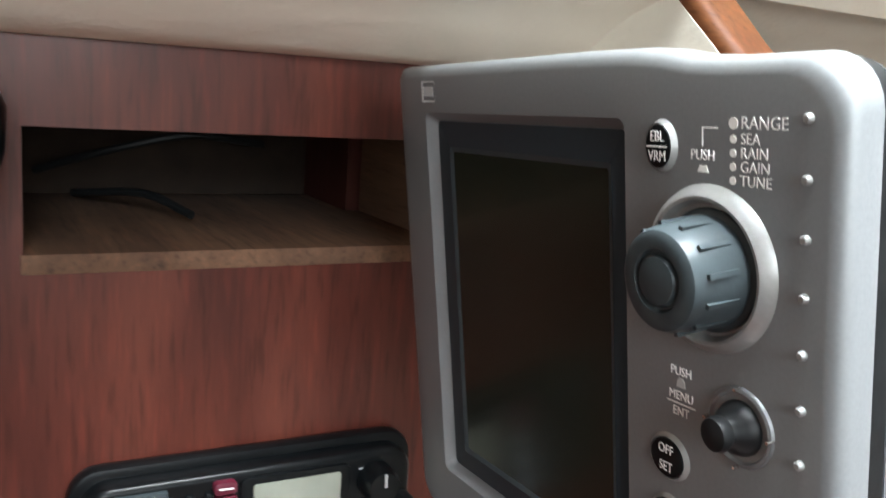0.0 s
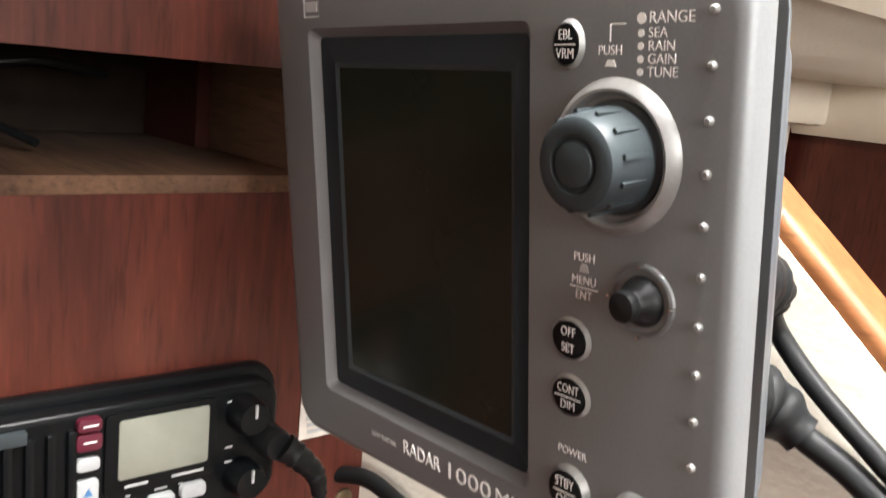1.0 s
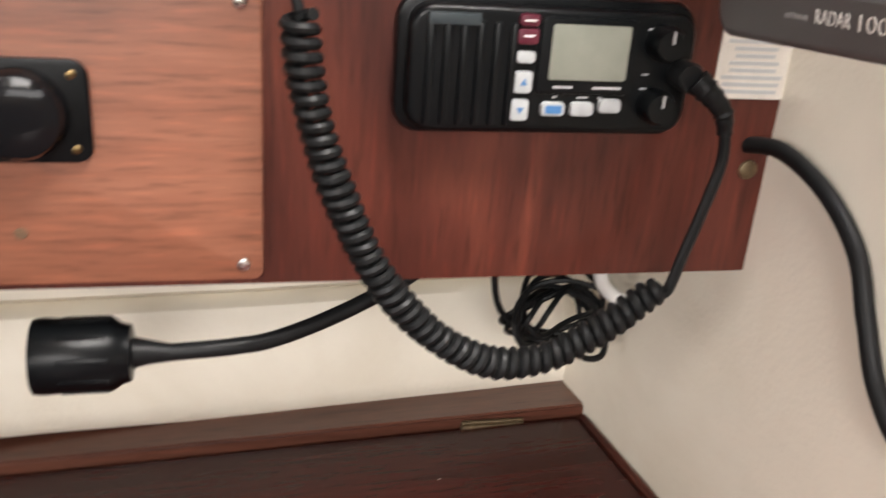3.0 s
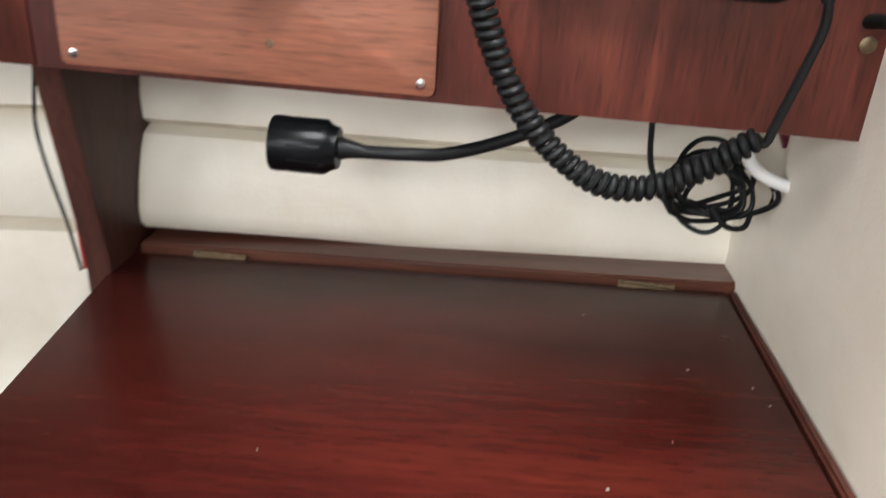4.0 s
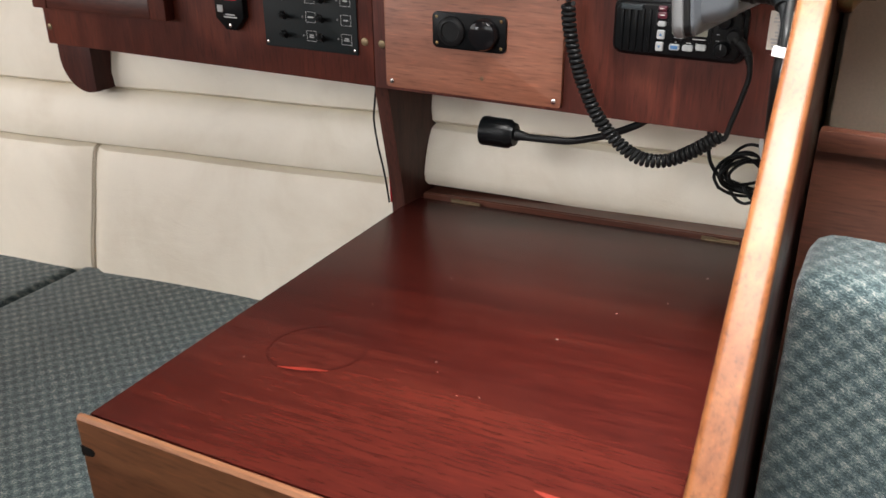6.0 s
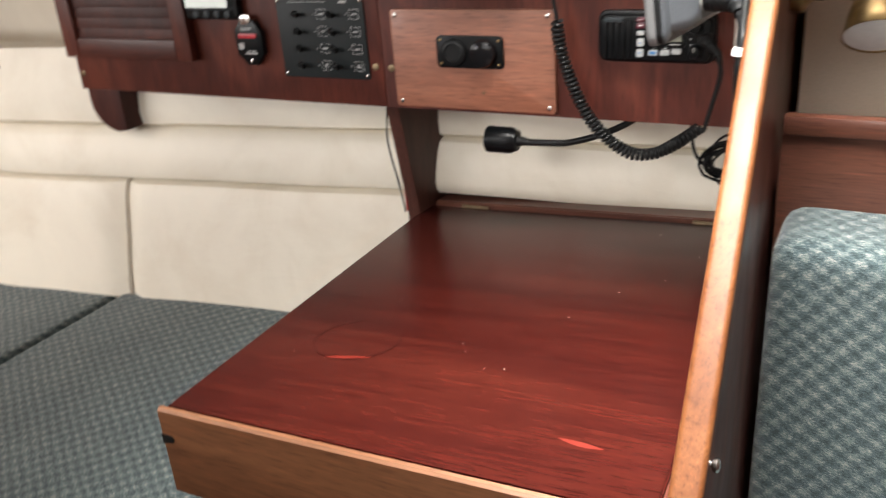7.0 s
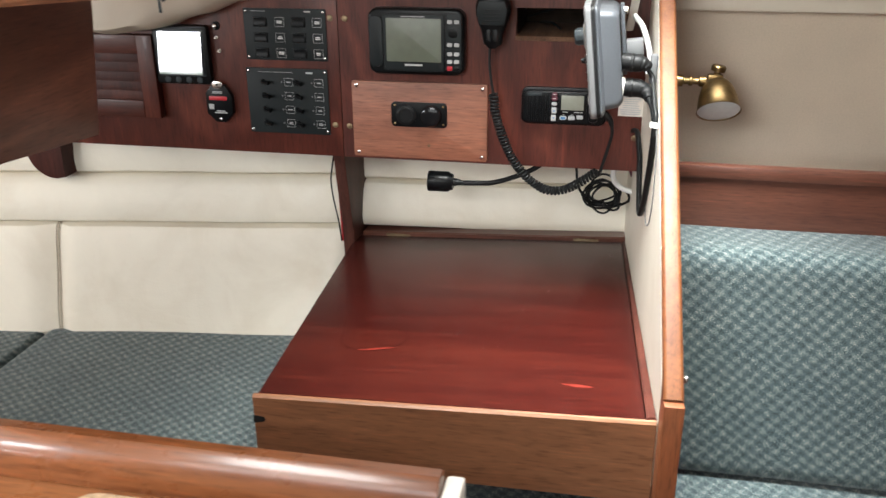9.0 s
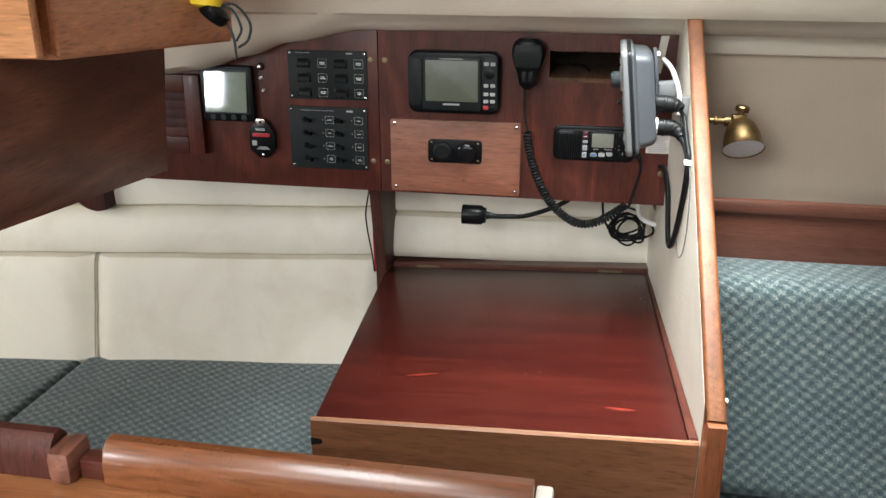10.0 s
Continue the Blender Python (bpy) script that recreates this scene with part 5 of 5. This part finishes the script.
# ---------------------------------------------------------------- under the board
plug = thing("trailing_plug", "black trailing power connector hanging under the board", "plug", -0.371, 0.010, 0.900)
part("shell", L([(0.012, -0.025), (0.0195, -0.0245), (0.0202, -0.020), (0.0196, -0.012), (0.0196, 0.014), (0.0165, 0.018), (0.0150, 0.023), (0.010, 0.024)], (0, 0, 0), (1, 0, 0), n=28), BLACK, plug, "ribbed black connector shell")
for k in range(10):
    a = math.tau * k / 10
    part("rib", B(-0.011, 0.013, -0.0012, 0.0012, 0.0190, 0.0203, bevel=0.0004, m=Matrix.Rotation(a, 4, "X")), BLACK, plug)
part("socket_face", L([(0.015, 0), (0.014, 0.0008)], (-0.0241, 0, 0), (-1, 0, 0), n=20), RUBBER, plug)
part("boot", T([(0.023, 0, 0), (0.032, 0.0, 0.0), (0.044, 0.0, -0.001)], lambda t: 0.0085 - 0.004 * t, 14), RUBBER, plug)
part("cable", T(smooth_path([(0.040, 0, -0.001), (0.075, 0.002, 0.000), (0.10, 0.010, 0.000), (0.14, 0.022, 0.010), (0.18, 0.032, 0.028), (0.21, 0.04, 0.052)], 8), 0.0048, 12), RUBBER, plug, "black rubber cable")

bundle = thing("wire_bundle", "tangled bundle of thin black wire hanging in the corner", "wire", -0.062, 0.13, 0.857)
rnd = random.Random(5)
for j in range(9):
    pts, ph = [], rnd.uniform(0, 6)
    rx, rz, cx, cz = rnd.uniform(0.026, 0.052), rnd.uniform(0.014, 0.032), rnd.uniform(-0.006, 0.006), rnd.uniform(-0.012, 0.006)
    for i in range(13):
        a = ph + math.tau * i / 12
        pts.append((cx + rx * math.cos(a), -0.008 + 0.012 * math.sin(2 * a + ph) + 0.003 * j - 0.01, cz + rz * math.sin(a) - 0.004))
    part("loop", T(smooth_path(pts, 6), 0.0022, 8), RUBBER, bundle)
part("tail", T(smooth_path([(-0.057, -0.01, 0.09), (-0.056, -0.012, 0.05), (-0.05, -0.012, 0.01), (-0.03, -0.014, -0.015)], 7), 0.0026, 8), RUBBER, bundle)
part("wrap", T(smooth_path([(0.0, -0.03, -0.012), (0.012, -0.036, -0.024), (0.028, -0.03, -0.026), (0.034, -0.02, -0.015)], 7), 0.0024, 8), RUBBER, bundle)
strap = thing("white_conduit", "short white plastic conduit bent in the corner", "conduit", -0.03, 0.1, 0.88)
part("pipe", T(smooth_path([(-0.016, 0.0, 0.05), (-0.015, 0.0, 0.018), (-0.008, 0.0, 0.004), (0.008, 0.0, -0.006), (0.032, 0.0, -0.013)], 8), 0.0052, 12), WHITE, strap)
solid("red_cable", T(smooth_path([(-0.018, 0.13, 0.945), (-0.012, 0.13, 0.915), (-0.004, 0.128, 0.895)], 6), 0.008, 10), MAROON, "short dark red cable in the corner", "cable")
for nm, lb, mt, r, pts in (("black_wire", "thin black wire hanging beside the divider", RUBBER, 0.0016, [(-0.6072, 0.074, 0.922), (-0.613, 0.077, 0.895), (-0.619, 0.082, 0.865), (-0.618, 0.088, 0.825), (-0.612, 0.096, 0.77), (-0.609, 0.102, 0.722)]),
                           ("red_wire", "thin red wire taped to the divider", RED, 0.0022, [(-0.608, 0.100, 0.82), (-0.6085, 0.106, 0.78), (-0.609, 0.110, 0.72)])):
    th = thing(nm, lb, "wire", *pts[0])
    part("wire", local(T(smooth_path(pts, 8), r, 8), th), mt, th)

# crumbs and scuffs on the lid
RINGRED = plain("worn_red_mark", (0.145, 0.014, 0.008), 0.35, 0, 0.1, 200, 0.05)
for i, (cx, cy, w, a) in enumerate(((-0.389, -0.4255, 0.027, 0.33), (-0.0768, -0.5090, 0.0225, -0.12))):
    pts = [(cx - w + 2 * w * k / 6, cy + a * (2 * w * k / 6 - w) * 0.9 + 0.05 * (2 * w * k / 6 - w) ** 2 / w) for k in range(7)]
    bm = bmesh.new()
    lo = [bm.verts.new((x, y - 0.0035 * math.sin(math.pi * (k + 0.25) / 6.5), tz(x, y) + 0.0004)) for k, (x, y) in enumerate(pts)]
    hi = [bm.verts.new((x, y + 0.0035 * math.sin(math.pi * (k + 0.25) / 6.5), tz(x, y) + 0.0004)) for k, (x, y) in enumerate(pts)]
    for k in range(6):
        bm.faces.new((lo[k], lo[k + 1], hi[k + 1], hi[k]))
    part("worn_mark", local(bm, table), RINGRED, table, "bright red worn scuff")


def ring_mark():
    bm, n = bmesh.new(), 40
    r = [[], []]
    for k in range(n + 1):
        a = math.pi * 0.62 + math.tau * 0.80 * k / n
        for j, rr in enumerate((1.0, 0.945)):
            x, y = -0.404 + 0.055 * rr * math.cos(a), -0.378 + 0.055 * rr * math.sin(a)
            r[j].append(bm.verts.new((x, y, tz(x, y) + 0.0003)))
    for k in range(n):
        bm.faces.new((r[0][k], r[0][k + 1], r[1][k + 1], r[1][k]))
    return bm


part("ring_stain", local(ring_mark(), table), plain("dark_ring_stain", (0.0280, 0.0045, 0.0034), 0.24, 0, 0.12, 100, 0), table, "dark cup ring")
for i, (x, y) in enumerate(((-0.367, -0.139), (-0.413, -0.255), (-0.182, -0.242), (-0.461, -0.431), (-0.224, -0.400), (-0.146, -0.147), (-0.100, -0.091), (-0.275, -0.349), (-0.025, -0.035), (-0.263, -0.367), (-0.203, -0.394), (-0.076, 0.008), (-0.152, 0.090), (-0.032, -0.012), (-0.006, -0.090))):
    s = 0.0005 + 0.0003 * ((i * 7) % 3)
    c = solid("crumb", C((x - s, y - 0.3 * s * (i % 3), tz(x, y) + 0.0004), (x + s, y + 0.4 * s * (i % 2), tz(x, y) + 0.0005), 0.0003, n=6), PAPER, "tiny pale crumb on the chart table", "crumb", group="crumbs on the table")

# ---------------------------------------------------------------- reading lamp on the aft face of the partition
lamp = thing("reading_lamp", "aged brass swivel reading lamp with a bell shade", "lamp", 0.0268, -0.045, 1.121)
part("wall_plate", L([(0.022, -0.003), (0.0235, 0.004), (0.0225, 0.011), (0.014, 0.016), (0.010, 0.020), (0.010, 0.030), (0.0075, 0.032)], (0, 0, 0), (1, 0, 0), n=28), BRASS, lamp)
part("arm", C((0.006, 0, 0), (0.066, 0, 0.0), 0.0058, n=16), BRASS, lamp)
part("collar", L([(0.0075, 0), (0.0085, 0.002), (0.0085, 0.005), (0.0075, 0.007)], (0.040, 0, 0), (1, 0, 0), n=20), BRASS, lamp)
part("swivel", L([(0.006, 0), (0.0095, 0.002), (0.0095, 0.012), (0.006, 0.014)], (0.056, 0, 0), (1, 0, 0), n=20), BRASS, lamp)
part("fork", B(0.070, 0.096, -0.008, 0.008, -0.004, 0.013, bevel=0.004), BRASS, lamp)
part("thumb_nut", L([(0.006, 0), (0.006, 0.006), (0.012, 0.008), (0.0125, 0.015), (0.010, 0.018), (0.004, 0.019)], (0.085, 0, 0.010), (0.15, 0, 1), n=20), BRASS, lamp)
sh = part("shade", L([(0.010, 0.0), (0.018, 0.004), (0.0255, 0.014), (0.0305, 0.028), (0.0335, 0.044), (0.0350, 0.0565), (0.0362, 0.058), (0.0350, 0.0575), (0.0325, 0.044), (0.0290, 0.028), (0.016, 0.008)], (0.086, 0, 0.002), (0.10, -0.85, -1), n=40), BRASS, lamp, "aged brass bell shade")
part("shade_lining", L([(0.0345, 0.0560), (0.0318, 0.044), (0.0285, 0.028), (0.020, 0.014), (0.006, 0.011)], (0.086, 0, 0.002), (0.10, -0.85, -1), n=40), WHITE, sh, "white inside of the shade")

# ---------------------------------------------------------------- galley side, nearest the companionway
locker = thing("overhead_locker", "honey-coloured wooden overhead locker with a brown side panel below", "locker", -0.9, -0.66, 1.3)
part("side_panel", local(P([(-0.502, 1.112), (-1.35, 1.190), (-1.35, 1.80), (-0.46, 1.80), (-0.471, 1.28)], "x", -0.775, -0.751, 0.003), locker), CABWOOD, locker, "brown varnished side panel")


def locker_box():
    """An overhead locker whose side recedes along the cabin."""
    bm = bmesh.new()
    pts = [(-1.5, -0.86), (-0.678, -0.832), (-0.635, -0.49), (-0.78, -0.47), (-1.5, -0.47)]
    lo = [bm.verts.new((x, y, 1.300 - 0.022 * (y + 0.49) / 0.34)) for x, y in pts]
    hi = [bm.verts.new((x, y, 1.858)) for x, y in pts]
    n = len(pts)
    fs = [bm.faces.new(lo), bm.faces.new(hi)] + [bm.faces.new((lo[k], lo[(k + 1) % n], hi[(k + 1) % n], hi[k])) for k in range(n)]
    bmesh.ops.recalc_face_normals(bm, faces=fs)
    bmesh.ops.bevel(bm, geom=list(bm.edges), offset=0.004, segments=2, affect="EDGES")
    return bm


# daylight on the locker is put into its two wood colours
part("body", local(locker_box(), locker), LIT_SIDEWOOD, locker, "honey-coloured locker body, paled in place of daylight")
part("front_panel", local(B(-1.45, -0.670, -0.878, -0.8645, 1.330, 1.855, bevel=0.003), locker), LIT_FRONTWOOD, locker, "honey-coloured front panel, paled most in place of daylight")
torch = thing("yellow_float", "yellow plastic float with thin dark cords hanging on the locker", "float", -0.6335, -0.575, 1.352)
part("float", L([(0.012, 0), (0.020, 0.004), (0.022, 0.015), (0.022, 0.045), (0.016, 0.055)], (0.0, 0, 0.0), (0.1, 0.1, 1), n=20), YELLOW, torch)
part("cap", L([(0.018, 0), (0.020, 0.004), (0.020, 0.014), (0.012, 0.018)], (0.006, 0, -0.012), (0.5, 0.1, 0.6), n=18), BLACK, torch)
for k, pts in enumerate((((0.01, 0, 0.0), (0.030, 0.01, -0.002), (0.042, 0.01, -0.025), (0.034, 0.01, -0.042)), ((0.01, 0, 0.0), (0.034, 0.01, 0.004), (0.054, 0.01, -0.018), (0.050, 0.01, -0.040), (0.036, 0.01, -0.050)), ((0.0, 0, 0.0), (0.018, 0.01, -0.016), (0.030, 0.01, -0.036), (0.032, 0.01, -0.064)))):
    part("cord", T(smooth_path(pts, 8), 0.0017, 8), GREYDARK, torch, "thin grey-blue cord")

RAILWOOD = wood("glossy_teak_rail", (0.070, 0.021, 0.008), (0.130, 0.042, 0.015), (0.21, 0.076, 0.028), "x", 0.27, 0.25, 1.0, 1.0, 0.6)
# rail and worktop in front of the berth
rail = thing("worktop_fiddle", "glossy varnished teak fiddle rail along a worktop", "rail", -0.38, -1.04, 0.96)


def fiddle(x0, x1):
    bm = bmesh.new()
    prof = [(-1.046, 0.973), (-1.046, 0.993), (-1.042, 1.008), (-1.034, 1.015), (-1.024, 1.015), (-1.017, 1.008), (-1.014, 0.996), (-1.014, 0.973)]
    return prism(bm, prof, "x", x0, x1, 0.002)


part("rail", local(fiddle(-0.553, -0.164), rail), RAILWOOD, rail, "rounded glossy teak rail")
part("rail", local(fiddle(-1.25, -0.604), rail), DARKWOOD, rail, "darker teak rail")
part("corner_block", local(B(-0.604, -0.580, -1.055, -1.015, 0.973, 1.008, bevel=0.009), rail), CABWOOD, rail)
part("lower_rail", local(B(-0.580, -0.553, -1.040, -1.020, 0.973, 0.994, bevel=0.003), rail), MAHOGANY_H, rail)
part("end_block", local(B(-0.1635, -0.148, -1.046, -1.012, 0.973, 1.002, bevel=0.004), rail), PAPER, rail, "pale unvarnished end block")
solid("worktop", B(-1.30, -0.148, -1.42, -1.010, 0.948, 0.9725, bevel=0.003), TEAK_H, "brown wooden galley worktop behind the fiddle", "worktop", "structure")
solid("galley_cabinet", B(-1.28, -0.17, -1.40, -1.02, 0.0, 0.947), MAHOGANY_H, "brown wooden galley cabinet under the worktop", "cabinet", "structure")
solid("cork_mat", P(round_rect(-0.455, -0.215, -1.38, -1.060, 0.02), "z", 0.9727, 0.982, 0.002), CORK, "pale straw-coloured mat on the worktop", "mat")

solid("vinyl_mark", L([(0.0022, 0), (0.0018, 0.0004)], (0.0014, -0.046, 1.06), (-1, 0, 0), n=10), DARKWOOD, "small brown hole in the cream facing", "mark")
